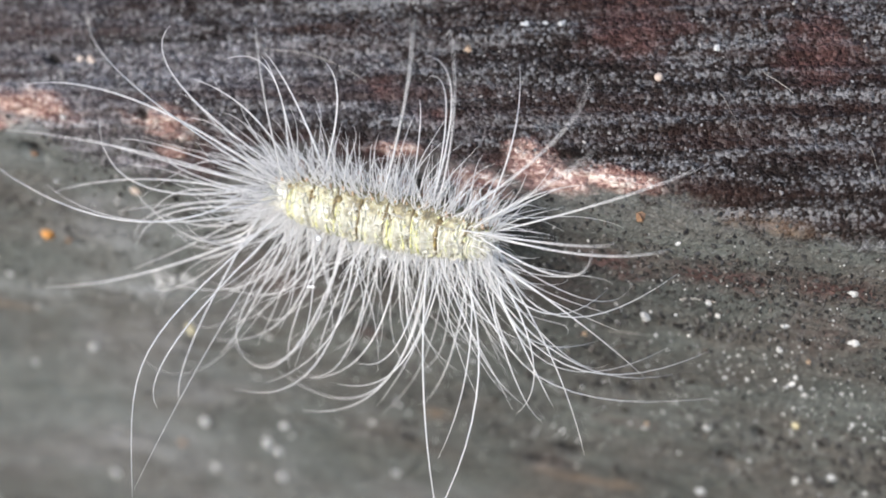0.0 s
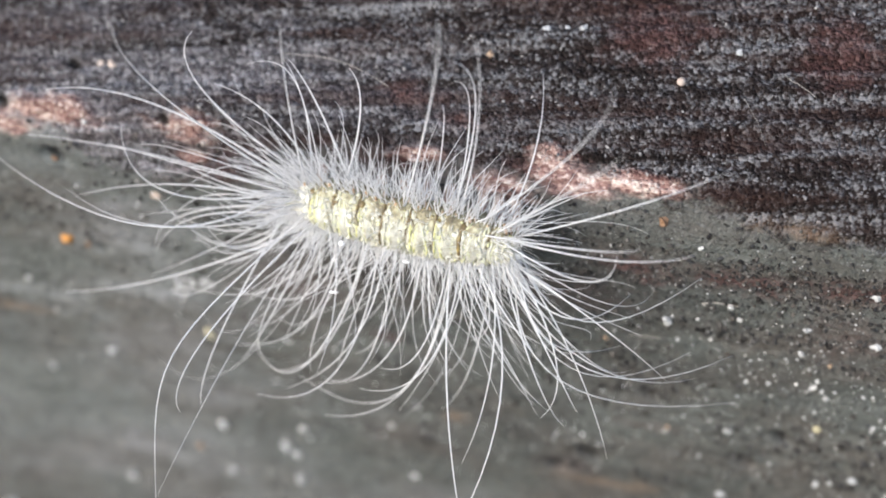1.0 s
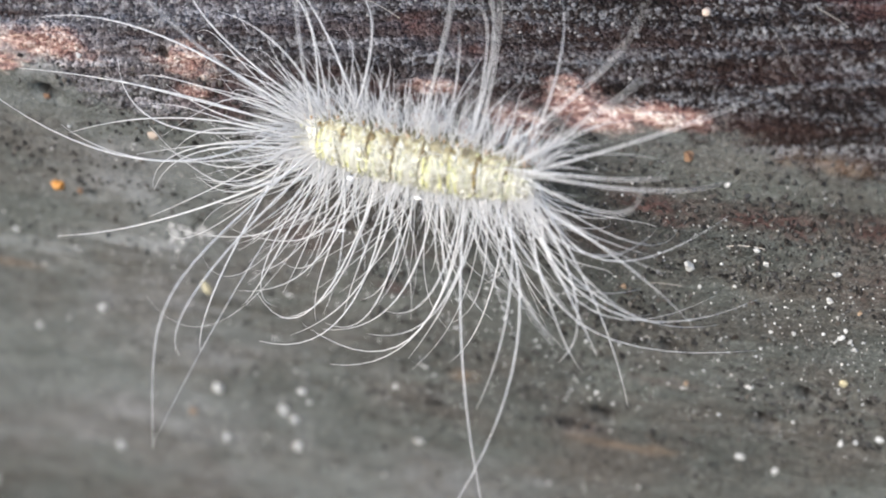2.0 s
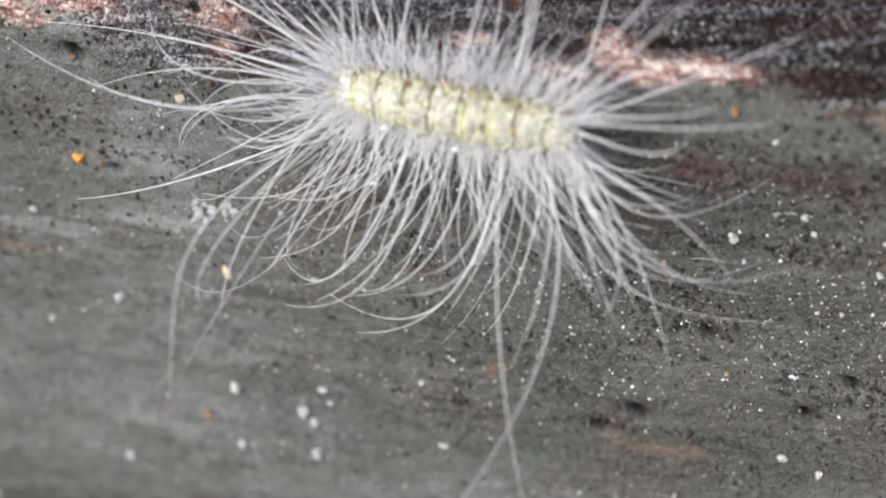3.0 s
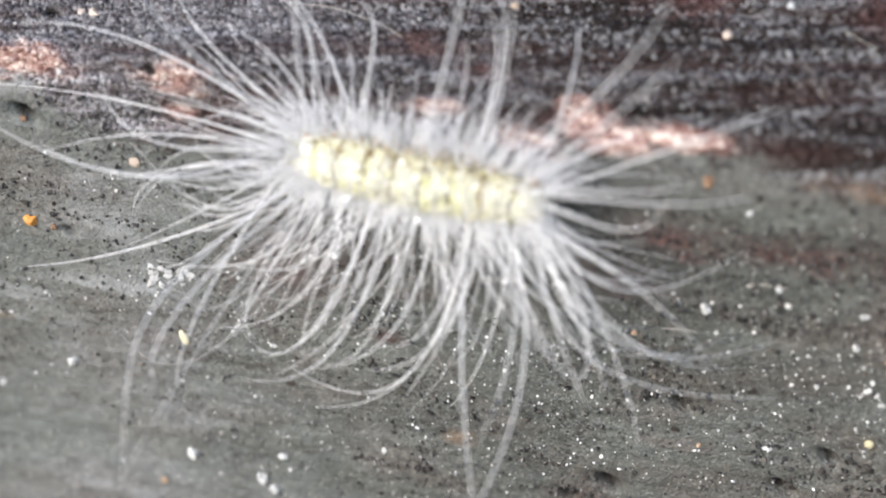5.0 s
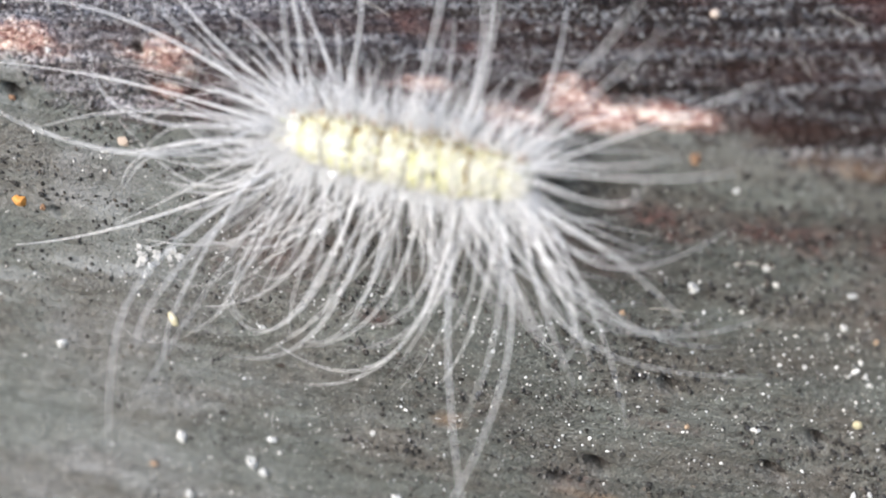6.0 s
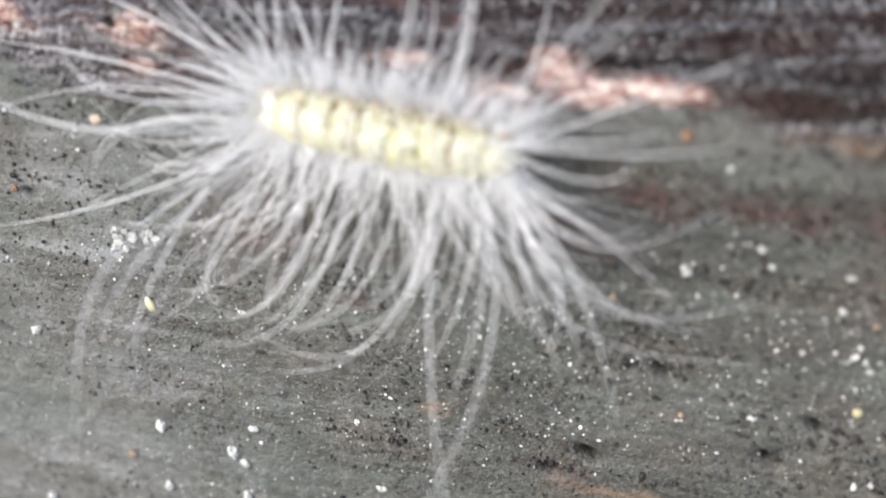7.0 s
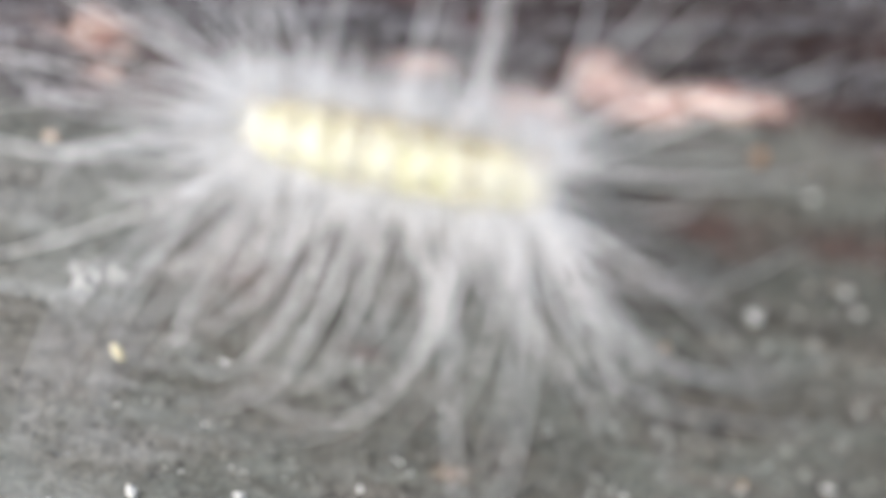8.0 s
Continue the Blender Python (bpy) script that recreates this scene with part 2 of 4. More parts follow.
WRINKLE = grit_material("wrinkled_skin", (0.0, (0.16, 0.12, 0.06)), (0.12, (0.32, 0.29, 0.19)), (0.3, (0.46, 0.445, 0.36)), (0.6, (0.52, 0.515, 0.45)), (0.8, (0.56, 0.555, 0.31)), (1.0, (0.64, 0.64, 0.56)))
QUARTZ = grain_material("pale_quartz", (0.32, 0.33, 0.33), (0.62, 0.62, 0.60), 0.3, 0.5)
GLINT = grain_material("white_bead", (0.70, 0.71, 0.72), (0.85, 0.85, 0.85), 0.12, 0.8)
FLAKE = grain_material("pale_flake", (0.25, 0.255, 0.255), (0.47, 0.47, 0.465), 0.5, 0.4)
AMBER = grain_material("amber_grain", (0.40, 0.15, 0.03), (0.70, 0.36, 0.08))
STRAW = grain_material("straw_seed", (0.40, 0.35, 0.20), (0.62, 0.57, 0.40))
DULL = grain_material("dull_crumb", (0.15, 0.08, 0.045), (0.30, 0.18, 0.10))
CHIP = grain_material("wood_chip", (0.34, 0.26, 0.21), (0.60, 0.51, 0.43))
TAN = grain_material("tan_crumb", (0.26, 0.16, 0.10), (0.50, 0.38, 0.26))
# near-black colour for the lumps that stand for shade in the pits
SHADE_CRUMB = grain_material("black_crumb", (0.012, 0.010, 0.008), (0.04, 0.033, 0.028), 0.6, 0.3)

def earth_material():
    m = Mat("earth", 0.9, 0.2)
    m.colour(m.mix(0.5, m.ramp(m.noise(0.012, 6), (0.3, (0.075, 0.07, 0.062)), (0.7, (0.16, 0.15, 0.135))), m.ramp(m.noise(0.2, 4), (0.3, (0.06, 0.055, 0.05)), (0.7, (0.18, 0.17, 0.155)))))
    m.bump(m.noise(0.08, 6), 4.0, 0.6)
    return m.m


EARTH = earth_material()


# ---- geometry helpers ----
def mesh_object(name, verts, faces, material, parent=None, smooth=True):
    me = bpy.data.meshes.new(name)
    me.from_pydata(verts, [], faces)
    me.materials.append(material)
    if smooth:
        me.polygons.foreach_set("use_smooth", [True] * len(me.polygons))
    ob = new(name, me)
    ob.parent = parent
    return ob


def part(name, bm, material, parent, label=""):
    me = bpy.data.meshes.new(name)
    bm.to_mesh(me)
    bm.free()
    me.materials.append(material)
    me.polygons.foreach_set("use_smooth", [True] * len(me.polygons))
    ob = new(name, me)
    ob.parent = parent
    return tagged(ob, label)


TABLES = {}


def lattice(x, y, seed):
    """Smooth value noise on a unit lattice, 0 to 1."""
    if seed not in TABLES:
        TABLES[seed] = np.random.RandomState(seed).rand(256, 256)
    table = TABLES[seed]
    xi, yi = np.floor(x).astype(int), np.floor(y).astype(int)
    fx, fy = x - xi, y - yi
    fx, fy = fx * fx * (3 - 2 * fx), fy * fy * (3 - 2 * fy)
    a, b = table[xi % 256, yi % 256], table[(xi + 1) % 256, yi % 256]
    c, d = table[xi % 256, (yi + 1) % 256], table[(xi + 1) % 256, (yi + 1) % 256]
    return (a * (1 - fx) + b * fx) * (1 - fy) + (c * (1 - fx) + d * fx) * fy


def fractal(x, y, seed, octaves=4, fall=0.5):
    total, amp, norm = 0, 1.0, 0.0
    for k in range(octaves):
        total = total + amp * lattice(x * 2 ** k, y * 2 ** k, seed + k)
        norm += amp
        amp *= fall
    return total / norm


# ---- the beam: its upright face, its worn rounded edge and its top, all in millimetres here ----
PROFILE = [(2, -95), (0.5, -60), (0.3, -30), (0.0, -15), (-0.7, -7), (-1.2, -3.2), (-0.75, -0.9), (0.6, 0.5), (3, 1.7), (6, 3.2), (9, 4.7), (20, 9.8), (62, 24)]
LENGTHS = np.concatenate([[0], np.cumsum([math.dist(a, b) for a, b in zip(PROFILE, PROFILE[1:])])])
EDGE = float(LENGTHS[6])  # where the face turns into the top


def profile(s):
    """(y, z) and the outward normal at a length s along the section."""
    def at(q):
        w = np.linspace(-1.2, 1.2, 7)
        py = sum(np.interp(q + k, LENGTHS, [p[0] for p in PROFILE]) for k in w) / 7
        pz = sum(np.interp(q + k, LENGTHS, [p[1] for p in PROFILE]) for k in w) / 7
        return py, pz
    y, z = at(s)
    y1, z1 = at(s + 0.3)
    y0, z0 = at(s - 0.3)
    ty, tz = y1 - y0, z1 - z0
    n = np.hypot(ty, tz)
    return y, z, -tz / n, ty / n


SS = np.linspace(0, LENGTHS[-1], 4000)
SY, SZ = profile(SS)[:2]


def length_at(z):
    return np.interp(z, SZ, SS)


def blob(x, s, cx, cz, rx, rs, seed, soft=0.35):
    """A ragged patch round (cx, height cz)."""
    d = np.hypot((x - cx) / rx, (s - length_at(cz)) / rs)
    d = d + (fractal(x * 0.5, s * 1.1, seed, 5, 0.65) - 0.5) * 1.5
    return np.clip((1 - d) / soft, 0, 1)


PITS = ((-27.4, -4.3, 0.74), (-31.2, -0.6, 0.6), (-26.6, 1.4, 0.44), (-19.3, -0.4, 0.52), (14.2, -19.2, 0.62), (10.2, -26.4, 0.7), (21.1, -24.5, 0.66), (23.6, -21.5, 0.6), (7.6, -28.0, 0.5), (-25.6, -13.0, 0.37))


def fields(x, s):
    """The zones of the surface: top, bare wood, red stain and brown tone, rust, pale film and paler tone, shade of the
    pits.
    """
    wob = (fractal(x * 0.22, s * 0.4 + 7, 40, 4) - 0.5) * 3.0 + (fractal(x * 1.1, s * 1.6, 45, 4, 0.7) - 0.5) * 3.5
    sag = 4.0 * np.exp(-((x + 19.5) / 8.0) ** 4) + 1.5 / (1 + np.exp(-(x - 19) / 1.6)) - 0.6 * np.exp(-((x - 8) / 6) ** 2)  # how far the stain runs down over the edge
    top = np.clip((s - EDGE + 0.4 + sag + wob) / 1.5, 0, 1)
    bare = np.zeros_like(x)
    for k, (cx, cz, rx, rs) in enumerate(((-26.9, -0.7, 4.4, 1.45), (-30.8, -1.9, 3.4, 1.2), (-17.4, -0.6, 3.3, 1.15), (-16.9, -2.6, 1.6, 0.7), (12.6, -0.3, 3.3, 0.9), (9.6, -0.9, 2.4, 1.1), (7.3, -0.2, 2.6, 1.9), (4.2, -1.6, 2.8, 1.4), (-1.5, -0.4, 2.2, 0.7))):
        bare = np.maximum(bare, blob(x, s, cx, cz, rx, rs, 60 + k, 0.55))
    red = np.zeros_like(x)
    for k, (cx, cz, rx, rs) in enumerate(((-3.1, 1.8, 2.6, 1.4), (0.5, 1.2, 2.4, 1.0), (20.5, -6.9, 6.5, 1.8), (13.0, -7.0, 4.2, 1.3), (-16, -3.2, 4.6, 2.0), (27, -6.6, 6.0, 1.9), (13.8, -8.0, 2.4, 0.8), (-4.5, -17.6, 1.6, 0.7), (-3, -0.8, 7.0, 1.2), (7.0, -0.6, 4.0, 1.8))):
        red = np.maximum(red, 0.88 * blob(x, s, cx, cz, rx, rs, 80 + k, 0.9))
    for k, (cx, cz, rx, rs) in enumerate(((12.4, 4.7, 4.2, 3.4), (24.0, 4.7, 3.8, 3.4))):
        red = np.maximum(red, 0.85 * blob(x, s, cx, cz, rx, rs, 190 + k, 0.6))
    # fainter brown areas, the widest of them below the caterpillar
    for k, (cx, cz, rx, rs) in enumerate(((14.5, -22.3, 3.0, 0.9), (8.6, -27.8, 3.2, 1.1), (-11, -13.5, 8.0, 4.5), (8, -10, 6.0, 2.5), (27, -11, 5.0, 3.0))):
        red = np.maximum(red, 0.4 * blob(x, s, cx, cz, rx, rs, 180 + k, 0.9))
    rust = np.zeros_like(x)
    for k, (cx, cz, rx, rs) in enumerate(((23.4, -1.8, 3.8, 0.8), (0.1, -24.7, 1.3, 0.8), (12, -29, 5, 0.7), (-33, -20.5, 5, 0.5))):
        rust = np.maximum(rust, 0.9 * blob(x, s, cx, cz, rx, rs, 95 + k, 1.2))
    film = np.maximum(np.maximum(blob(x, s, -31, -18.4, 5.0, 0.8, 110, 0.4), blob(x, s, -24, -16.7, 4.5, 0.7, 210, 0.4)), blob(x, s, -30, -5.4, 8, 1.6, 111, 1.2))
    # broader paler areas, on the left and low on the face
    for k, (cx, cz, rx, rs) in enumerate(((-28, -30, 26, 16), (-22, -12, 14, 9), (-4, -38, 20, 7), (-22, -3.0, 7.0, 1.9), (-14, -1.8, 4.5, 2.2))):
        film = np.maximum(film, 0.95 * blob(x, s, cx, cz, rx, rs, 112 + k, 1.6))
    film = np.maximum(film * (1 - top), np.maximum(blob(x, s, -25, -0.8, 11, 3.4, 118, 1.0), blob(x, s, -19, -3.2, 10, 3.4, 121, 0.8)))
    film = np.maximum(film, 0.5 * top * blob(x, s, -17, 1.6, 25, 5.5, 119, 0.9))
    hole = np.zeros_like(x)  # shade inside the pits, put into the colour
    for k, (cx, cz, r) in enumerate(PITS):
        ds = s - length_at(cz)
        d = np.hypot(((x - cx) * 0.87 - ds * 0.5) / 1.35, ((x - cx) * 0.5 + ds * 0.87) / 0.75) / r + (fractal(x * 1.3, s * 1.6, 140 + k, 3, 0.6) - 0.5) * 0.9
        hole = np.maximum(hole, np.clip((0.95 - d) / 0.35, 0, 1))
    return top, bare, red, rust, film, hole


def relief(x, s, zones=None):
    """Height of the surface over its section, in millimetres."""
    top, bare, red = (zones or fields(x, s))[:3]
    sl = s - 0.17 * x
    streak = fractal(x * 0.05, sl * 0.9, 10, 4, 0.6) - 0.5
    rough = fractal(x * 1.4, s * 2.0, 20, 3, 0.7) - 0.5
    grain = fractal(x * 0.10, s * 0.7, 30, 4, 0.6) - 0.5
    fine = fractal(x * 1.6, s * 1.6, 35, 3, 0.7) - 0.5
    h = top * (streak * 1.0 + rough * 0.55) + (1 - top) * (grain * 0.30 + fine * 0.16)
    h = h + bare * (0.22 + (fractal(x * 0.32, s * 2.2, 50, 4, 0.65) - 0.5) * 1.1)
    h = h + red * (fractal(x * 1.2, s * 1.8, 55, 4, 0.7) - 0.5) * 0.5
    for cx, cz, r in PITS:
        ds = s - length_at(cz)
        h = h - 2.2 * r * np.exp(-((((x - cx) * 0.87 - ds * 0.5) / 1.35) ** 2 + (((x - cx) * 0.5 + ds * 0.87) / 0.75) ** 2) / r ** 2 * (1.5 + rough))
    return h


def surface(x, z, out=0.0):
    """A point on the beam at x and about the height z, in metres, and its normal."""
    s = float(length_at(z))
    y, zz, ny, nz = (float(q) for q in profile(s))
    h = float(relief(np.array([x]), np.array([s]))[0]) + out
    return Vector((x, y + ny * h, zz + nz * h)) * MM, Vector((0, ny, nz))


def build_beam():
    def spread(a, b, step, lo, hi):
        mid = list(np.arange(a, b, step))
        left, q, d = [], a, step
        while q > lo:
            d *= 1.25
            q = max(q - d, lo)
            left.append(q)
        right, q, d = [], mid[-1], step
        while q < hi:
            d *= 1.25
            q = min(q + d, hi)
            right.append(q)
        return np.array(left[::-1] + mid + right)

    xs = spread(-44, 40, 0.13, -1200, 1200)
    ss = spread(float(length_at(-48)), float(length_at(9)), 0.13, 0.0, float(LENGTHS[-1]))
    x, s = np.meshgrid(xs, ss)
    x, s = x.ravel(), s.ravel()
    y, z, ny, nz = profile(s)
    zones = fields(x, s)
    h = relief(x, s, zones)
    co = np.stack([x, y + ny * h, z + nz * h], 1) * MM
    nx, n = len(xs), len(xs) * len(ss)
    i = np.arange(n).reshape(len(ss), nx)
    quads = np.stack([i[:-1, :-1], i[:-1, 1:], i[1:, 1:], i[1:, :-1]], -1).reshape(-1, 4)
    # the back and the underside close the beam
    lo, hi = i[0], i[-1]
    back = np.stack([co[hi][:, 0], co[hi][:, 1], np.full(nx, co[lo][0, 2])], 1)
    co = np.concatenate([co, back])
    j = n + np.arange(nx)
    quads = np.concatenate([quads, np.stack([hi[:-1], hi[1:], j[1:], j[:-1]], -1), np.stack([j[:-1], j[1:], lo[1:], lo[:-1]], -1)])
    ends = [list(i[:, 0]) + [j[0]], (list(i[:, -1]) + [j[-1]])[::-1]]
    me = bpy.data.meshes.new("wooden_beam")
    me.vertices.add(len(co))
    me.vertices.foreach_set("co", co.ravel())
    loops = np.concatenate([quads.ravel(), *ends]).astype(np.int32)
    me.loops.add(len(loops))
    me.loops.foreach_set("vertex_index", loops)
    me.polygons.add(len(quads) + 2)
    starts = list(range(0, quads.size, 4)) + [quads.size, quads.size + len(ends[0])]
    me.polygons.foreach_set("loop_start", np.array(starts, dtype=np.int32))
    me.update(calc_edges=True)
    me.polygons.foreach_set("use_smooth", [True] * len(quads) + [False] * 2)
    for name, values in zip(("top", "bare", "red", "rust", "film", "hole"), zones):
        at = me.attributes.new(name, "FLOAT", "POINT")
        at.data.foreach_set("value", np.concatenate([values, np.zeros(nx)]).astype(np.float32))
    at = me.attributes.new("across", "FLOAT", "POINT")
    at.data.foreach_set("value", np.concatenate([s - 0.17 * x, np.zeros(nx)]).astype(np.float32))
    me.materials.append(WOOD)
    return tagged(new("wooden_beam", me), "weathered dark wooden beam with grey-green film and worn reddish edge", "beam", kind="structure")


build_beam()
bmg = bmesh.new()
bmesh.ops.create_grid(bmg, x_segments=8, y_segments=8, size=400)
ground = part("ground", bmg, EARTH, None)
ground.location = (0, 0, -0.0948)
tagged(ground, "plain grey-brown earth on which the beam lies", "ground", kind="structure")

# ---- the caterpillar ----
TAIL, HEAD = Vector((-9.6, -2.8, -3.05)), Vector((6.0, -4.5, -3.3))
AXIS = (HEAD - TAIL).normalized()
OUT = (Vector((0, -1, 0.1)) - AXIS * Vector((0, -1, 0.1)).dot(AXIS)).normalized()  # away from the wood
UP = OUT.cross(AXIS).normalized() * (1 if OUT.cross(AXIS).z > 0 else -1)  # along the wood, upwards
SEGMENTS = 9


def girth(k):
    """Radius of the body at a fraction k of its length."""
    return 1.88 * (1 - abs(2 * k - 1.0) ** 3.2 * 0.46)


def spine(k):
    return TAIL.lerp(HEAD, k) + OUT * 0.35 * math.sin(k * math.pi)


def around(k, angle, r=1.0):
    """A point by the body: angle 0 faces away from the wood, +90 up, -90 down."""
    a = radians(angle)
    return spine(k) + (OUT * math.cos(a) + UP * math.sin(a)) * girth(k) * r


caterpillar = new("caterpillar")
caterpillar.location = surface(-1.5, -3.2)[0]
tagged(caterpillar, "pale yellow caterpillar with long white hairs clinging to the beam's edge", "caterpillar")
bpy.context.view_layer.update()
BASE = caterpillar.location.copy()


def local(p):
    return p * MM - BASE


def build_segment(i):
    """One body ring: two soft folds, a low bump at each hair base."""
    bm = bmesh.new()
    rings, sides = 11, 32
    rows, ups, alongs = [], [], []
    rng = random.Random(100 + i)
    phase = rng.random() * 6
    for j in range(rings):
        f = j / (rings - 1)
        k = (i + f) / SEGMENTS
        bulge = 0.935 + 0.065 * math.sin(math.pi * f) ** 0.5 + 0.03 * math.cos(4 * math.pi * f)
        if i == 0:
            bulge *= math.sin(math.pi / 2 * min(1, f * 1.3 + 0.12)) ** 0.6
        if i == SEGMENTS - 1:
            bulge *= math.sin(math.pi / 2 * min(1, (1 - f) * 1.3 + 0.12)) ** 0.6
        row = []
        for q in range(sides):
            ang = 360 * q / sides
            lump = 0.07 * math.sin(math.pi * f) * max(0, math.cos(radians(ang * 6))) + 0.02 * math.sin(ang * 0.2 + phase + 5 * f)
            row.append(bm.verts.new(local(around(k, ang, bulge + lump))))
            ups.append((ang if ang <= 180 else ang - 360) / 90)
            alongs.append(f)
        rows.append(row)
    for a, b in zip(rows, rows[1:]):
        for q in range(sides):
            bm.faces.new((a[q], a[(q + 1) % sides], b[(q + 1) % sides], b[q]))
    bm.faces.new(rows[0][::-1])
    bm.faces.new(rows[-1])
    bmesh.ops.recalc_face_normals(bm, faces=bm.faces)
    seg = part("body_segment", bm, PALE if i == 0 else SKIN, caterpillar)
    for name, values in (("up", ups), ("along", alongs)):
        seg.data.attributes.new(name, "FLOAT", "POINT").data.foreach_set("value", np.array(values, dtype=np.float32))
    return seg


def build_fold(i, f, a0, a1, width, material, name, parent, label=""):
    """A raised arc across a segment, from angle a0 to a1."""
    bm = bmesh.new()
    rng = random.Random(i * 31 + int(f * 100))
    rows = []
    steps, sides = 14, 6
    for j in range(steps + 1):
        t = j / steps
        ang = a0 + (a1 - a0) * t
        k = (i + f + 0.03 * math.sin(6 * t + i)) / SEGMENTS
        w = width * (0.25 + 0.75 * math.sin(math.pi * t) ** 0.5) * rng.uniform(0.75, 1.25)
        c = around(k, ang, 0.985 + 0.02 * rng.random())
        n = (around(k, ang, 2) - around(k, ang, 1)).normalized()
        rows.append([bm.verts.new(local(c + AXIS * w * math.cos(6.283 * q / sides) + n * w * 0.7 * math.sin(6.283 * q / sides))) for q in range(sides)])
    for a, b in zip(rows, rows[1:]):
        for q in range(sides):
            bm.faces.new((a[q], a[(q + 1) % sides], b[(q + 1) % sides], b[q]))
    bm.faces.new(rows[0][::-1])
    bm.faces.new(rows[-1])
    bmesh.ops.recalc_face_normals(bm, faces=bm.faces)
    return part(name, bm, material, parent, label)


def build_bump(i, f, angle, r, material, name, parent, label="", flat=0.6):
    """A low round swelling on a segment."""
    bm = bmesh.new()
    bmesh.ops.create_icosphere(bm, subdivisions=2, radius=1)
    k = (i + f) / SEGMENTS
    c = around(k, angle, 0.97)
    n = (around(k, angle, 2) - around(k, angle, 1)).normalized()
    side = AXIS.cross(n)
    rng = random.Random(int(angle) * 7 + i)
    for v in bm.verts:
        d = v.co * (1 + 0.25 * (rng.random() - 0.5))
        v.co = local(c + (AXIS * d.x + side * d.y + n * d.z * flat) * r)
    return part(name, bm, material, parent, label)


def build_wrinkles(i, seg):
    """Small ragged ridges that run across a segment, joined in one piece."""
    rng = random.Random(1300 + i)
    bm = bmesh.new()
    for _ in range(60):
        f, ang = rng.uniform(0.03, 0.97), rng.uniform(-62, 72)
        k = (i + f) / SEGMENTS
        c = around(k, ang, 0.975)
        n = (around(k, ang, 2) - around(k, ang, 1)).normalized()
        side = AXIS.cross(n)
        r = rng.uniform(0.05, 0.11)
        lean = rng.gauss(0, 0.35)
        made = bmesh.ops.create_icosphere(bm, subdivisions=1, radius=1)["verts"]
        length, high = rng.uniform(1.2, 4.2), rng.uniform(0.8, 1.9)
        for v in made:
            d = v.co * rng.uniform(0.75, 1.3)
            v.co = local(c + (AXIS * (d.x + lean * d.y * length) + side * d.y * length + n * d.z * high) * r)
    part("skin_folds", bm, PALE if i == 0 else WRINKLE, seg, "fine cream and yellow wrinkles")


for i in range(SEGMENTS):
    seg = build_segment(i)
    build_wrinkles(i, seg)
    if i == 0:
        tagged(seg, "rounded whitish end segment")
    wild = random.Random(900 + i)
    for f, a0, a1, w in ((0.13, -48, 50, 0.085), (0.34, -46, 40, 0.08), (0.56, -44, 8, 0.06), (0.76, -40, 12, 0.06)):
        if f < 0.5 or wild.random() < 0.6:
            build_fold(i, f + wild.uniform(-0.05, 0.05), a0 + wild.uniform(-14, 14), a1 + wild.uniform(-20, 16), w * wild.uniform(0.7, 1.25), YELLOW if wild.random() < (0.0 if i == 0 else 0.8 if i < 7 else 0.4) else PALE, "yellow_fold", seg, "bright yellow cross fold")
    if i > 0:
        build_fold(i, 0.0, -30 if i in (4, 7) else wild.uniform(28, 50), 64 + wild.uniform(-8, 8), 0.15 if i == 7 else wild.uniform(0.06, 0.12), BROWN, "dark_crease", seg, "brown crease between two segments")
    build_fold(i, 0.47, -34 + wild.uniform(-10, 10), 24 + wild.uniform(-10, 20), 0.05, SHADE, "grey_fold", seg, "thin grey fold")
    build_bump(i, 0.06 + wild.uniform(-0.04, 0.08), 50 + wild.uniform(-7, 7), wild.uniform(0.14, 0.26), BROWN, "dark_spot", seg, "small dark brown spot")
    for _ in range(7):
        build_bump(i, wild.uniform(0.05, 0.95), wild.uniform(22, 66), wild.uniform(0.07, 0.19), wild.choice((YELLOW, PALE, SHADE, PALE, BROWN)), "skin_bump", seg)
    for _ in range(6):
        build_bump(i, wild.uniform(0.4, 1.0), wild.uniform(-50, 25), wild.uniform(0.08, 0.22), wild.choice((PALE, PALE, SHADE)), "skin_bump", seg)
    for f in (0.25, 0.5, 0.75):  # short stubs along the back
        build_bump(i, f + wild.uniform(-0.15, 0.15), wild.uniform(66, 88), wild.uniform(0.07, 0.12), TUBERCLE, "stub", seg, "small orange-brown stub", wild.uniform(3.0, 7.0))
    for ang in (-74, -46):
        build_bump(i, 0.6, ang + 4 * math.sin(i * 3 + ang), 0.28, PALE, "wart", seg, "pale round hair-bearing wart")
# the legs hold it to the wood
for k in (0.10, 0.36, 0.46, 0.56, 0.66, 0.80, 0.87, 0.94):
    for ang in (150, 210):
        foot, n = surface(spine(k).x, spine(k).z + (0.9 if ang == 150 else -0.9))
        hip = around(k, ang, 0.85)
        bm = bmesh.new()
        rows = []
        for j, w in enumerate((0.5, 0.42, 0.36, 0.42)):
            c = hip.lerp((foot - n * 0.00005) / MM, j / 3)
            rows.append([bm.verts.new(local(c + (AXIS * math.cos(0.785 * q) + UP * math.sin(0.785 * q)) * w)) for q in range(8)])
        for a, b in zip(rows, rows[1:]):
            for q in range(8):
                bm.faces.new((a[q], a[(q + 1) % 8], b[(q + 1) % 8], b[q]))
        bm.faces.new(rows[0][::-1])
        bm.faces.new(rows[-1])
        bmesh.ops.recalc_face_normals(bm, faces=bm.faces)
        part("leg", bm, LEG, caterpillar, "short pinkish leg")


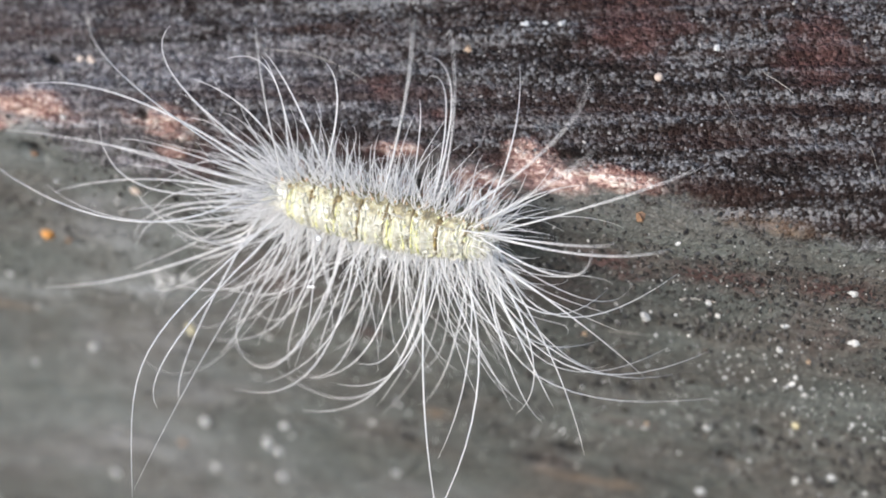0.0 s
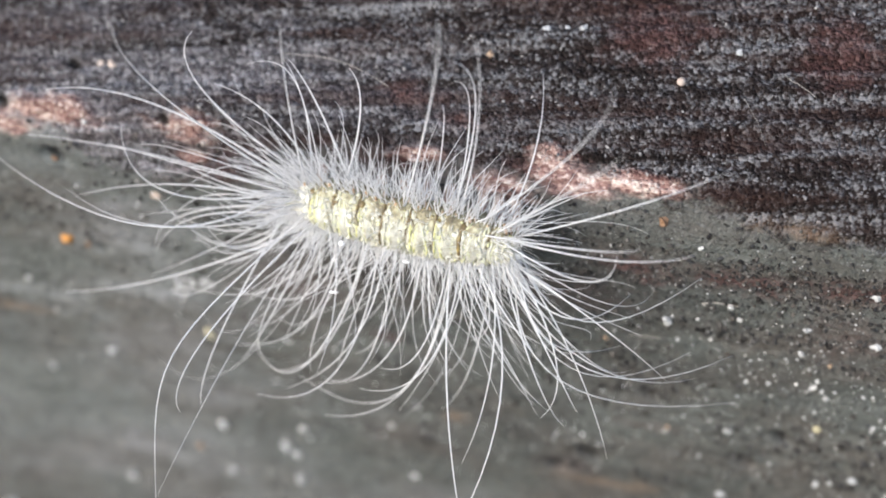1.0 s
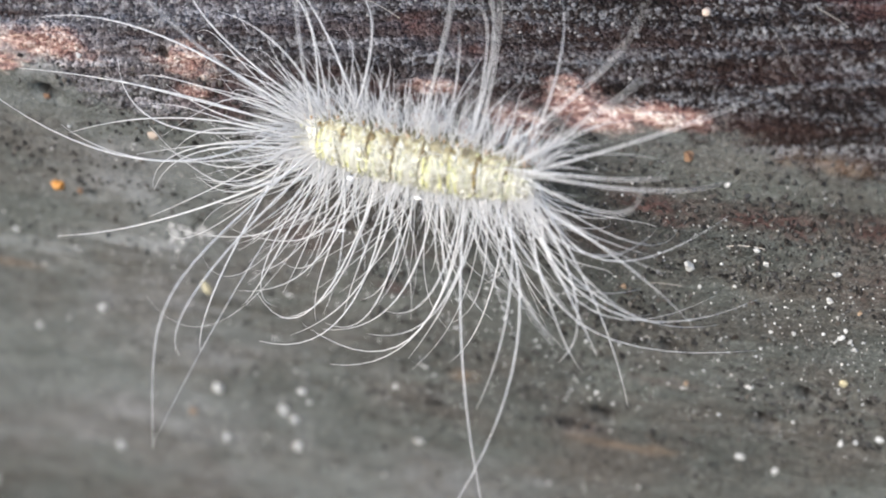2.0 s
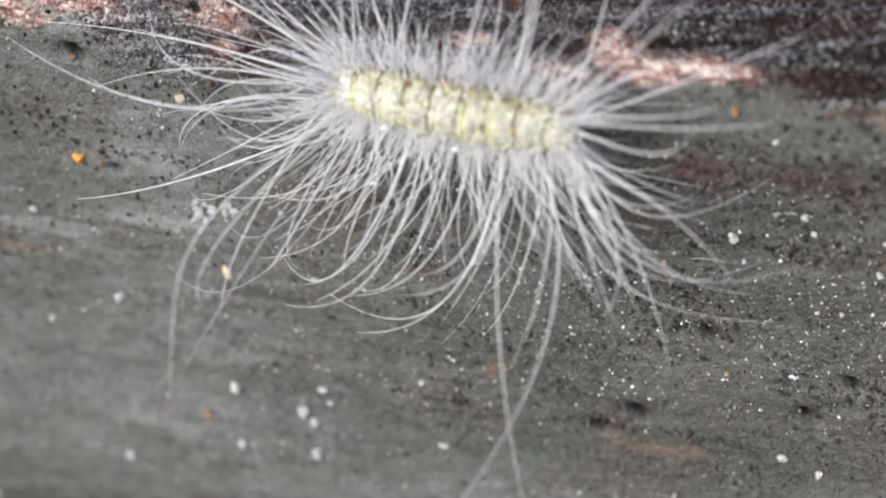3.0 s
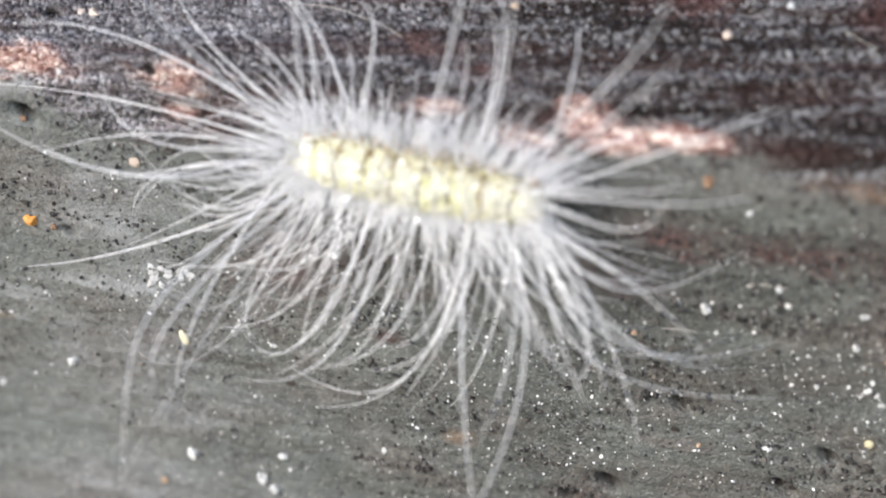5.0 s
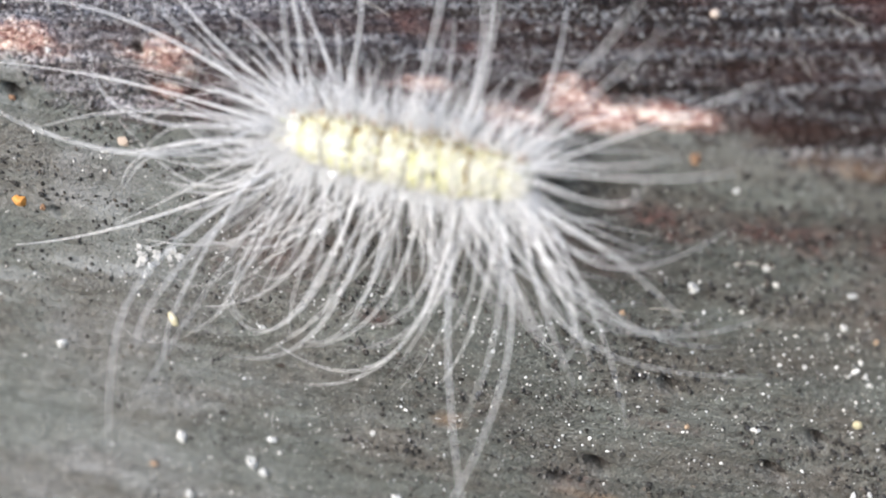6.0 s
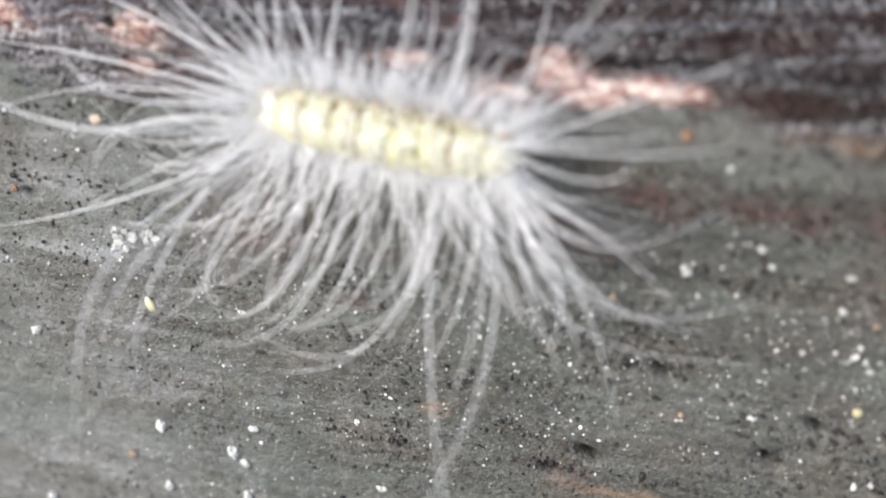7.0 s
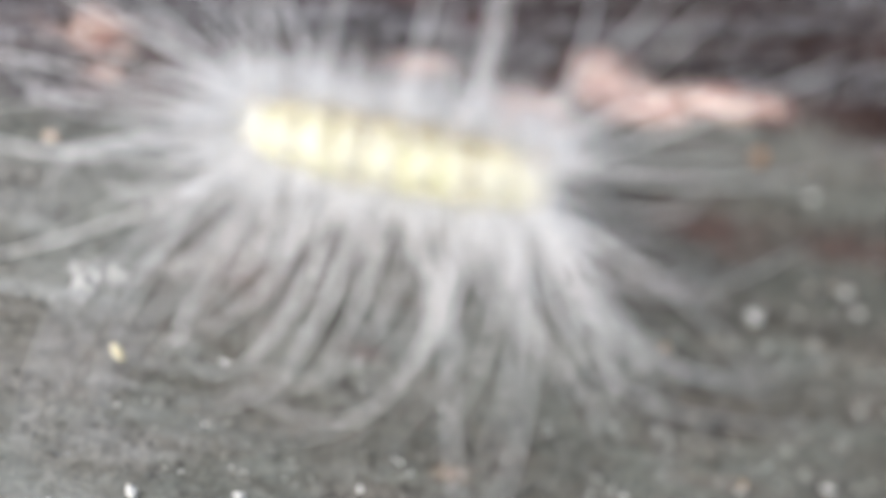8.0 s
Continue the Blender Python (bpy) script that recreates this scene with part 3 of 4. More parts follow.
# ---- its hairs ----
def tube_bundle(name, strands, material, parent, label=""):
    """Many tapered hairs in one mesh; a strand is root, two controls, tip and its thickness."""
    n, sides = 15, 4
    verts, faces = [], []
    tt = np.linspace(0, 1, n)[:, None]
    for p0, p1, p2, p3, thick in strands:
        p = [np.array(q) for q in (p0, p1, p2, p3)]
        c = (1 - tt) ** 3 * p[0] + 3 * (1 - tt) ** 2 * tt * p[1] + 3 * (1 - tt) * tt ** 2 * p[2] + tt ** 3 * p[3]
        tan = np.gradient(c, axis=0)
        tan /= np.linalg.norm(tan, axis=1, keepdims=True) + 1e-9
        ref = np.array((0.31, -0.72, 0.62))
        u = np.cross(tan, ref)
        u /= np.linalg.norm(u, axis=1, keepdims=True) + 1e-9
        w = np.cross(tan, u)
        r = thick * (1 - 0.82 * tt ** 1.5)
        base = len(verts)
        for q in range(sides):
            a = 6.283 * q / sides
            verts.append(c + (u * math.cos(a) + w * math.sin(a)) * r)
        verts[base:] = [np.stack(verts[base:], 1).reshape(-1, 3)]
        b = base_count(verts, base)
        for j in range(n - 1):
            for q in range(sides):
                q2 = (q + 1) % sides
                faces.append((b + j * sides + q, b + j * sides + q2, b + (j + 1) * sides + q2, b + (j + 1) * sides + q))
        faces.append(tuple(b + (n - 1) * sides + q for q in range(sides)))
    co = np.concatenate(verts) * MM - np.array(BASE)
    return tagged(mesh_object(name, [tuple(v) for v in co], faces, material, parent), label)


def base_count(blocks, upto):
    return 60 * upto


LONG = [[] for _ in range(SEGMENTS)]


def strand(k, tip, bow, thick=0.060, kinked=False):
    """One long hair from the body at k to its tip, bowed by an offset at half way, or bent sharply there."""
    tip, bow = Vector(tip), Vector(bow)
    axis_pt = spine(k)
    mid = (axis_pt + tip) / 2 + bow
    shift = (sum(len(q) for q in LONG) * 0.618) % 1 * 0.22  # the end hairs root on the last few rings
    k = k + shift if k < 0.08 else k - shift if k > 0.92 else k
    axis_pt = spine(k)
    d = (tip - axis_pt)
    d = d - AXIS * d.dot(AXIS) * 0.6
    root = axis_pt + d.normalized() * girth(k) * 0.9
    ctrl = mid * 2 - (root + tip) / 2
    i = min(SEGMENTS - 1, int(k * SEGMENTS))
    near, far = root.lerp(ctrl, 2 / 3), tip.lerp(ctrl, 2 / 3)
    if kinked:
        near = far = (mid - (root + tip) / 8) / 0.75
    LONG[i].append((root, near, far, tip, thick))


def long_hairs():
    strand(0.00, (-30.1, -4.4, -1.9), (1.6, -4.3, -0.7), 0.07)
    strand(0.00, (-25.9, -3.1, 3.0), (-0.8, 0.9, 2.1), 0.075)
    strand(0.00, (-28.4, -2.4, -1.6), (-0.4, -0.1, 0.8))
    strand(0.00, (-25.5, -6.4, -11.7), (0.6, -1.5, -1.3), 0.082)
    strand(0.00, (-21.2, -2.8, 0.4), (-1.9, -2.6, -0.9))
    strand(0.00, (-19.6, -3.6, -8.8), (-2.0, -1.4, 1.3))
    strand(0.00, (-15.0, -1.0, 3.7), (1.6, -0.4, 2.2))
    strand(0.00, (-8.4, -5.5, 12.1), (0.7, -1.3, 1.4))
    strand(0.07, (-10.6, 1.1, 4.9), (1.6, -0.2, 2.1), 0.07)
    strand(0.00, (-16.5, 0.0, 6.9), (-2.6, -0.1, 1.5))
    strand(0.00, (-17.6, -8.7, 12.8), (-2.6, -1.0, 2.0))
    strand(0.23, (-6.2, 0.1, 5.5), (1.3, -0.5, 2.9), 0.07)
    strand(0.51, (2.0, -7.9, 15.5), (0.8, -0.0, 2.7), 0.075)
    strand(0.74, (3.6, -5.6, 13.0), (0.7, -0.0, 1.2))
    strand(0.72, (1.5, -3.6, 9.7), (1.2, 1.4, 2.8))
    strand(0.98, (5.8, 2.9, 5.0), (0.8, -1.7, 2.4))
    strand(1.00, (12.2, -7.8, 12.5), (0.8, -0.5, 2.2))
    strand(1.00, (13.3, -10.9, 10.2), (1.0, -0.9, 2.4))
    strand(1.00, (18.7, -4.5, 5.0), (1.3, -1.0, 1.5))
    strand(1.00, (17.4, -7.3, 0.6), (0.7, -2.1, 1.1))
    strand(1.00, (17.3, -2.1, -5.8), (-1.1, -3.0, -2.6))
    strand(1.00, (14.3, -9.4, 2.2), (0.9, -1.0, 0.8))
    strand(1.00, (12.7, -7.8, -0.0), (1.5, -2.3, -0.2))
    strand(1.00, (20.1, -4.5, -14.1), (-3.6, -3.9, -1.9))
    strand(1.00, (17.6, -4.1, -12.8), (-0.8, -3.6, -1.0))
    strand(1.00, (16.2, -6.8, -10.9), (0.9, -2.1, 1.0))
    strand(1.00, (13.0, -10.1, -15.3), (0.8, -0.8, 0.3))
    strand(1.00, (19.9, -4.0, -10.3), (-1.7, -4.0, -2.6))
    strand(0.86, (2.3, -21.0, -20.0), (3.2, 0.0, 0.3), 0.062)
    strand(0.72, (6.5, -19.4, -19.3), (-0.7, -1.4, -0.3), 0.062)
    strand(0.76, (-6.3, -9.4, -16.4), (1.6, -2.0, -2.9))
    strand(0.75, (-8.9, -6.8, -15.7), (2.2, -3.1, -4.4))
    strand(0.44, (-10.6, -10.3, -14.5), (1.5, -2.4, -3.1))
    strand(0.00, (-13.7, -21.1, -14.3), (-2.7, -2.5, 0.7), 0.06, True)
    strand(0.00, (-13.5, -13.0, -13.7), (-1.2, -2.7, -1.2))
    strand(0.00, (-13.7, -15.8, -11.5), (-1.4, -3.5, -0.9))
    strand(0.40, (-11.5, -7.7, -12.8), (0.1, -3.1, -4.3))
    strand(0.79, (-3.6, -9.8, -12.9), (1.5, -2.9, -1.7))
    strand(0.73, (-2.9, -7.9, -12.5), (1.1, -3.3, -1.1))
    strand(1.00, (8.7, -10.9, -11.8), (2.0, -1.4, -0.8))
    strand(0.90, (4.3, -13.8, -13.9), (1.0, -1.0, -0.3))
    strand(1.00, (10.8, -9.4, -12.2), (1.1, -2.6, -1.1))
    strand(0.26, (-13.4, -6.5, -14.0), (1.7, -2.2, -1.6))
    strand(0.36, (-10.2, -7.7, -14.7), (1.0, -1.9, -2.1))
    strand(0.25, (-14.0, -4.8, -10.3), (2.2, -2.6, -1.4))
    strand(0.46, (-9.0, -8.9, -14.9), (1.6, -2.2, -0.7))
    strand(0.62, (-7.1, -8.1, -14.7), (1.6, -2.6, -1.7))
    strand(0.12, (-17.7, -4.9, -10.9), (2.5, -2.2, -1.4))
    strand(0.00, (-20.6, -3.3, -6.5), (1.3, -0.6, 0.5))
    strand(0.00, (-18.9, -3.3, -5.5), (1.3, -2.2, -0.6))
    strand(0.00, (-18.4, -2.3, -1.4), (0.9, -1.6, 0.2))
    strand(0.00, (-15.4, -3.9, -8.8), (0.2, -2.1, -1.0))
    strand(1.00, (12.7, -4.6, -10.4), (-0.8, -3.8, -0.4))
    strand(1.00, (13.1, -3.8, -6.5), (-0.1, -3.8, -0.6))
    strand(1.00, (10.0, -9.5, -13.6), (0.1, -2.9, -0.4))
    strand(1.00, (10.0, -7.9, -11.8), (-0.7, -3.3, 1.0))
    strand(0.95, (3.0, -6.0, -10.7), (0.6, -2.4, 0.2))
    strand(0.53, (-5.2, -5.6, -13.9), (0.6, -2.2, -1.3))
    strand(0.80, (-1.3, -8.7, -15.5), (0.9, -1.3, 0.2))
    strand(0.04, (-12.6, -7.7, -14.1), (0.5, -2.4, -1.5))
    strand(0.10, (-18.8, -4.8, -2.9), (0.3, -1.5, -3.2))
    strand(0.00, (-24.5, -4.5, -4.6), (0.5, -0.8, 1.6))
    strand(0.00, (-16.4, -3.9, -7.2), (0.5, -1.2, -1.0))
    strand(0.02, (-19.0, -4.8, -8.0), (-0.5, -1.6, 1.9))
    strand(0.00, (-22.5, -2.6, -1.2), (0.3, -1.0, 0.8))
    strand(0.93, (0.8, -6.0, -17.7), (0.5, -1.6, -1.2))
    strand(0.04, (-19.6, -3.5, -0.2), (-1.5, -0.5, 1.5), 0.04)
    strand(0.06, (-16.3, -4.2, -6.7), (0.0, -2.0, -1.5), 0.045)
    strand(0.03, (-17.7, -4.7, -5.4), (-1.3, -0.6, 1.4), 0.05)
    strand(0.14, (-13.8, -20.6, -14.2), (-0.9, 0.9, -1.1), 0.035)
    strand(0.14, (-10.0, -8.2, -13.3), (-1.9, -2.5, -1.8), 0.045)
    strand(0.32, (-7.5, -8.1, -14.0), (-0.7, -2.1, -0.8), 0.05)
    strand(0.44, (-5.8, -7.5, -13.7), (-0.1, -2.5, -0.3), 0.05)
    strand(0.30, (-11.9, -6.4, -12.1), (-0.2, -2.0, -1.5), 0.045)
    strand(0.35, (-10.6, -5.5, -11.6), (0.1, -2.4, -2.3), 0.04)
    strand(0.22, (-16.0, -5.7, -11.7), (-0.7, -3.3, -3.4), 0.024)
    strand(0.26, (-19.5, -7.0, -15.2), (-0.2, -4.0, -4.5), 0.018)
    strand(0.10, (-18.2, -5.4, -10.6), (-1.8, -1.9, -2.6), 0.035)
    strand(0.50, (-6.9, -8.1, -14.1), (1.1, -2.7, -2.6), 0.05)
    strand(0.92, (17.2, -4.0, -10.6), (-0.9, -3.7, -2.9), 0.045)
    strand(0.97, (14.3, -1.2, -8.0), (1.9, -2.7, -0.4), 0.035)
    strand(0.80, (0.7, -5.4, -14.9), (1.1, -1.5, -1.4), 0.045)
    strand(0.80, (-1.5, -7.2, -17.8), (1.0, -0.8, -1.4), 0.03)
    strand(0.95, (13.6, -5.7, -11.3), (1.3, -2.9, -1.1), 0.04)
    strand(0.10, (-13.0, -0.0, 4.8), (1.0, 0.8, 3.6), 0.045)
    strand(0.14, (-10.4, -0.1, 5.5), (0.3, -0.5, 3.0), 0.045)
    strand(0.72, (1.1, -1.5, 6.7), (0.8, 1.2, 2.9), 0.05)
    strand(0.62, (0.2, -1.0, 4.4), (0.4, 0.4, 2.3), 0.045)
    strand(0.99, (10.0, -3.8, 1.3), (0.3, 0.2, 1.1), 0.05)
    strand(0.03, (-19.5, -5.2, -10.0), (-0.2, -1.0, -0.2), 0.05)
    strand(0.05, (-24.7, -5.0, -3.6), (-0.2, -3.1, -0.4), 0.05)


def grown_hairs(i):
    """The rest of a segment's hairs, by rule: a dense short fringe, upper hairs, long lower hairs that splay and curl."""
    rng = random.Random(500 + i)
    fringe, upper, lower = [], [], []
    lean = (i + 0.5) / SEGMENTS * 2 - 1  # -1 at one end, 1 at the other

    def grow(k, ang, length, splay, droop, thick, curl=0.0, stray=0.055):
        a = radians(ang)
        root = around(k, ang, 0.93)
        d = (OUT * math.cos(a) + UP * math.sin(a) + AXIS * splay).normalized()
        p1 = root + d * length * 0.38
        d2 = (d + AXIS * (splay * 0.5 + curl * 0.5) + Vector((0, 0, -droop * 0.6))).normalized()
        p2 = p1 + d2 * length * 0.34
        d3 = (d2 + AXIS * curl + Vector((0, 0, -droop))).normalized()
        p3 = p2 + d3 * length * 0.32
        off = length * stray  # hairs are never quite smooth arcs
        for q in (p1, p2, p3):
            q += Vector((rng.gauss(0, off), rng.gauss(0, off), rng.gauss(0, off)))
        pts = [root, p1, p2, p3]
        for q in pts[1:]:  # keep clear of the wood
            wall = float(np.interp(q.z, SZ, SY)) - 0.25
            if q.y > wall:
                q.y = wall - rng.random() * 0.4
        return (*pts, thick)

    for _ in range(72):
        ang = rng.uniform(64, 125) if rng.random() < 0.56 else -rng.uniform(32, 125)
        fringe.append(grow((i + rng.random()) / SEGMENTS, ang, rng.uniform(1.0, 3.2), lean * 0.4 + rng.gauss(0, 0.26), rng.uniform(-0.1, 0.2), rng.uniform(0.024, 0.048)))
    for _ in range(30):  # a thin veil of down over the back
        fringe.append(grow((i + rng.random()) / SEGMENTS, rng.uniform(-75, 75), rng.uniform(0.4, 1.7), rng.gauss(0, 0.6), 0.0, rng.uniform(0.010, 0.018)))
    for _ in range(34):  # fine down along the lower side
        fringe.append(grow((i + rng.random()) / SEGMENTS, -rng.uniform(28, 80), rng.uniform(0.7, 2.0), lean * 0.3 + rng.gauss(0, 0.35), rng.uniform(0.0, 0.3), rng.uniform(0.012, 0.022)))
    for _ in range(8):
        upper.append(grow((i + rng.random()) / SEGMENTS, rng.uniform(66, 115), rng.uniform(2.6, 6.0), lean * 0.55 + rng.gauss(0, 0.3), rng.uniform(-0.1, 0.25), rng.uniform(0.026, 0.042), lean * 0.3 + rng.gauss(0, 0.3), 0.085))
    for _ in range(4 if i < SEGMENTS - 2 else 3):  # the long lower hairs hang together in loose locks
        away = -1 if rng.random() < 0.62 - 0.55 * lean else 1  # most sweep towards the tail, those by the head forwards
        k, ang, length = (i + rng.random()) / SEGMENTS, -rng.uniform(40, 100), rng.uniform(5.0, 11.0)
        splay, droop, curl = lean * 0.5 + rng.gauss(0, 0.4), rng.uniform(-0.1, 0.35), away * rng.uniform(0.3, 1.3)
        for _ in range(rng.choice((2, 2, 3, 4))):
            k1 = min(0.99, max(0.01, k + rng.gauss(0, 0.022)))
            lower.append(grow(k1, ang + rng.gauss(0, 9), length * rng.uniform(0.7, 1.08), splay + rng.gauss(0, 0.09), droop + rng.gauss(0, 0.07), rng.uniform(0.028, 0.046), curl + rng.gauss(0, 0.16), 0.03))
    if i in (0, SEGMENTS - 1):
        sgn = -1 if i == 0 else 1
        k = 0.02 if i == 0 else 0.98
        for _ in range(70 if i == 0 else 62):
            k = rng.uniform(0, 0.10) if i == 0 else 1 - rng.uniform(0, 0.10)
            if i == 0:
                fringe.append(grow(k, rng.uniform(-100, 100), rng.uniform(0.7, 2.2), -rng.uniform(0.1, 1.6), rng.uniform(-0.1, 0.2), rng.uniform(0.016, 0.034)))
            fringe.append(grow(k, rng.uniform(-130, 130), rng.uniform(1.5, 5.0), sgn * rng.uniform(0.4, 3.0), rng.uniform(-0.1, 0.3), rng.uniform(0.016, 0.03)))
        for _ in range(14 if i == 0 else 11):
            ang = rng.uniform(-125, 125)
            k = rng.uniform(0, 0.16) if i == 0 else 1 - rng.uniform(0, 0.16)
            (upper if ang > 0 else lower).append(grow(k, ang, rng.uniform(5, 11), sgn * rng.uniform(0.3, 2.6), rng.uniform(-0.6, 0.6), rng.uniform(0.026, 0.044), sgn * rng.uniform(-1.3, 1.0), 0.14))
    if i < 2:  # hairs that cross one another behind the tail
        for _ in range(13):
            ang = rng.choice((-1, 1)) * rng.uniform(20, 105)
            bend = math.copysign(rng.uniform(0.35, 1.3), ang)
            (upper if ang > 0 else lower).append(grow(rng.uniform(0, 0.14), ang, rng.uniform(4.5, 9.5), -rng.uniform(0.4, 1.8), bend, rng.uniform(0.026, 0.044), rng.uniform(-0.5, 0.7), 0.12))
    return fringe, upper, lower


long_hairs()
for i in range(SEGMENTS):
    fringe, upper, lower = grown_hairs(i)
    tube_bundle("short_hair_tuft", fringe, HAIR, caterpillar, "dense tuft of short white hairs")
    tube_bundle("upper_hair_tuft", upper, HAIR, caterpillar, "sparse tuft of straight white hairs")
    tube_bundle("lower_hair_tuft", lower, HAIR, caterpillar, "tuft of long drooping white hairs")
    for s in LONG[i]:
        tube_bundle("long_hair", [s], HAIR, caterpillar, "single long white hair")


# ---- loose grains on the wood ----
def lump_mesh(name, seed, material, flat=0.7, long=1.0, sub=2, whole=False):
    """A broken, angular grain."""
    bm = bmesh.new()
    bmesh.ops.create_icosphere(bm, subdivisions=sub, radius=1)
    rng = random.Random(seed)
    off = Vector((rng.random() * 9, rng.random() * 9, rng.random() * 9))
    for v in bm.verts:
        d = 1 + (0.2 if whole else 0.75) * noise.noise(v.co * 1.1 + off) + (0.1 if whole else 0.45) * noise.noise(v.co * 2.7 + off)
        v.co = Vector((v.co.x * d * long, v.co.y * d, v.co.z * d * flat))
    for _ in range(0 if whole else 4):  # split faces
        n = Vector((rng.gauss(0, 1), rng.gauss(0, 1), rng.gauss(0, 1))).normalized()
        c = rng.uniform(0.45, 0.75)
        for v in bm.verts:
            e = v.co.dot(n) - c
            if e > 0:
                v.co -= n * e
    me = bpy.data.meshes.new(name)
    bm.to_mesh(me)
    bm.free()
    me.materials.append(material)
    me.polygons.foreach_set("use_smooth", [whole] * len(me.polygons))
    return me


LUMPS = {}


def grain(name, x, z, size, material, label, category, turn=0.0, flat=0.7, long=1.0, group="", lift=0.35):
    """A grain of that size in millimetres, lying on the wood."""
    key = (name, flat, long, int(x * 10) % 5)
    if key not in LUMPS:
        LUMPS[key] = lump_mesh(name, len(LUMPS), material, flat, long, 2, name == "seed")
    p, n = surface(x, z)
    ob = new(name, LUMPS[key])
    side = Vector((1, 0, 0))
    m = Matrix((side, n.cross(side), n)).transposed().to_4x4()
    r = size / 2 * MM
    ob.matrix_world = Matrix.Translation(p + n * r * flat * lift) @ m @ Matrix.Rotation(radians(turn), 4, "Z") @ Matrix.Diagonal((r, r, r, 1))
    return tagged(ob, label, category, group)


def quartz(x, z, size, turn=0.0):
    grain("sand_grain", x, z, size, QUARTZ, "small whitish sand grain stuck to the wood", "grain", turn, group="pale sand grains")


def loose_grains():
    for x, z, size in ((-26.4, -23.5, 0.75), (-18.3, -29.8, 0.85), (15.1, -11.4, 0.75), (19.2, -9.3, 0.45), (19.8, -21.4, 0.5), (24.1, -12.8, 0.5), (17.0, -4.1, 0.4), (3.1, -18.6, 0.3), (-12.2, -19.6, 0.45)):
        quartz(x, z, size, x * 40)
    for x, z, size in ((19.9, -10.4, 0.45), (24.3, -10.4, 0.5), (25.2, -15.9, 0.48), (26.1, -16.8, 0.48), (25.4, -15.2, 0.35), (25.8, -16.2, 0.35), (26.6, -16.1, 0.3), (19.7, -28.2, 0.7), (22.2, -29.1, 0.6), (26.3, -25.4, 0.5), (27.2, -25.0, 0.5), (28.7, -24.5, 0.6)):
        quartz(x, z, size, x * 40)
    for x, z, size in ((22.2, -16.2, 0.35), (15.9, -13.2, 0.3), (20.7, -16.3, 0.3), (28.3, -6.5, 0.6), (28.8, -10.9, 0.6), (-32.1, -17.2, 0.5), (-31.8, -26.4, 0.6), (-26.8, -37.6, 0.8), (-38.4, -43.8, 1.2), (-11.8, -28.7, 0.6), (3.0, -11.7, 0.5)):
        quartz(x, z, size, x * 40)
    for x, z, size in ((-13.3, -31.0, 0.95), (-12.5, -31.6, 0.7), (-12.4, -34.4, 0.8), (-18.0, -34.8, 0.8), (-3.2, -31.9, 0.6), (4.9, 4.4, 0.55), (6.2, 4.6, 0.35), (7.3, 4.6, 0.5), (17.5, 4.4, 0.45), (-14.3, -14.6, 0.3), (-4.8, -26.8, 0.45)):
        quartz(x, z, size, x * 40)
    rng = random.Random(77)
    for j in range(24):
        x, z = -19.0 + rng.uniform(-1.5, 1.5), -15.3 + rng.gauss(0, 0.35)
        z += 0.16 * (x + 19)
        grain("pale_flake", x, z, rng.uniform(0.25, 0.6), FLAKE, "thin whitish flake in a small cluster", "flake", rng.uniform(0, 180), 0.4, 1.4, "cluster of pale flakes")
    quartz(-19.5, -16.1, 0.55, 20)
    grain("orange_grain", -28.1, -12.4, 1.0, AMBER, "bright orange crumb lying on the beam's face", "crumb", 20)
    grain("dull_crumb", 14.5, -2.5, 0.75, DULL, "dull brownish orange crumb near the worn edge", "crumb", 70)
    grain("dull_crumb", -26.6, -12.7, 0.5, DULL, "small reddish brown crumb beside a larger orange one", "crumb", 70)
    grain("dull_crumb", -27.6, -4.8, 0.5, DULL, "small brownish orange crumb beside a dark pit", "crumb", 10)
    grain("seed", -18.3, -20.1, 0.62, STRAW, "pale yellow oval seed lying on the beam", "seed", 115, 0.7, 1.9)
    grain("seed", 14.2, 3.3, 0.62, CHIP, "round beige seed on the dark top", "seed", 0, 0.8)
    grain("seed", 25.8, -19.8, 0.6, STRAW, "round straw-coloured seed on the face", "seed", 0, 0.8)
    grain("tan_crumb", 1.5, 3.4, 0.6, TAN, "small tan crumb on the dark top", "crumb", 30)
    grain("tan_crumb", 11.0, -14.1, 0.5, TAN, "small tan crumb on the face", "crumb", 0)
    grain("tan_crumb", 15.6, -22.0, 0.5, TAN, "small tan crumb on the face", "crumb", 50)
    grain("tan_crumb", 26.1, -13.5, 0.5, TAN, "small tan crumb on the face", "crumb", 50)
    grain("tan_crumb", -20.5, -32.6, 0.7, TAN, "tan crumb low on the face", "crumb", 50)
    grain("wood_chip", -20.5, -6.8, 0.8, CHIP, "pinkish wood chip below the worn edge", "chip", 60, 0.5, 1.2)
    grain("pale_flake", -24.8, -1.2, 0.55, QUARTZ, "single whitish flake on the worn edge", "flake", 80, 0.4, 1.4)
    grain("wood_chip", -23.9, 1.5, 0.75, CHIP, "pale brown wood chip on the top", "chip", 40, 0.5, 1.4)
    grain("wood_chip", -24.7, 1.5, 0.5, CHIP, "pale brown wood chip on the top", "chip", -20, 0.5, 1.4)
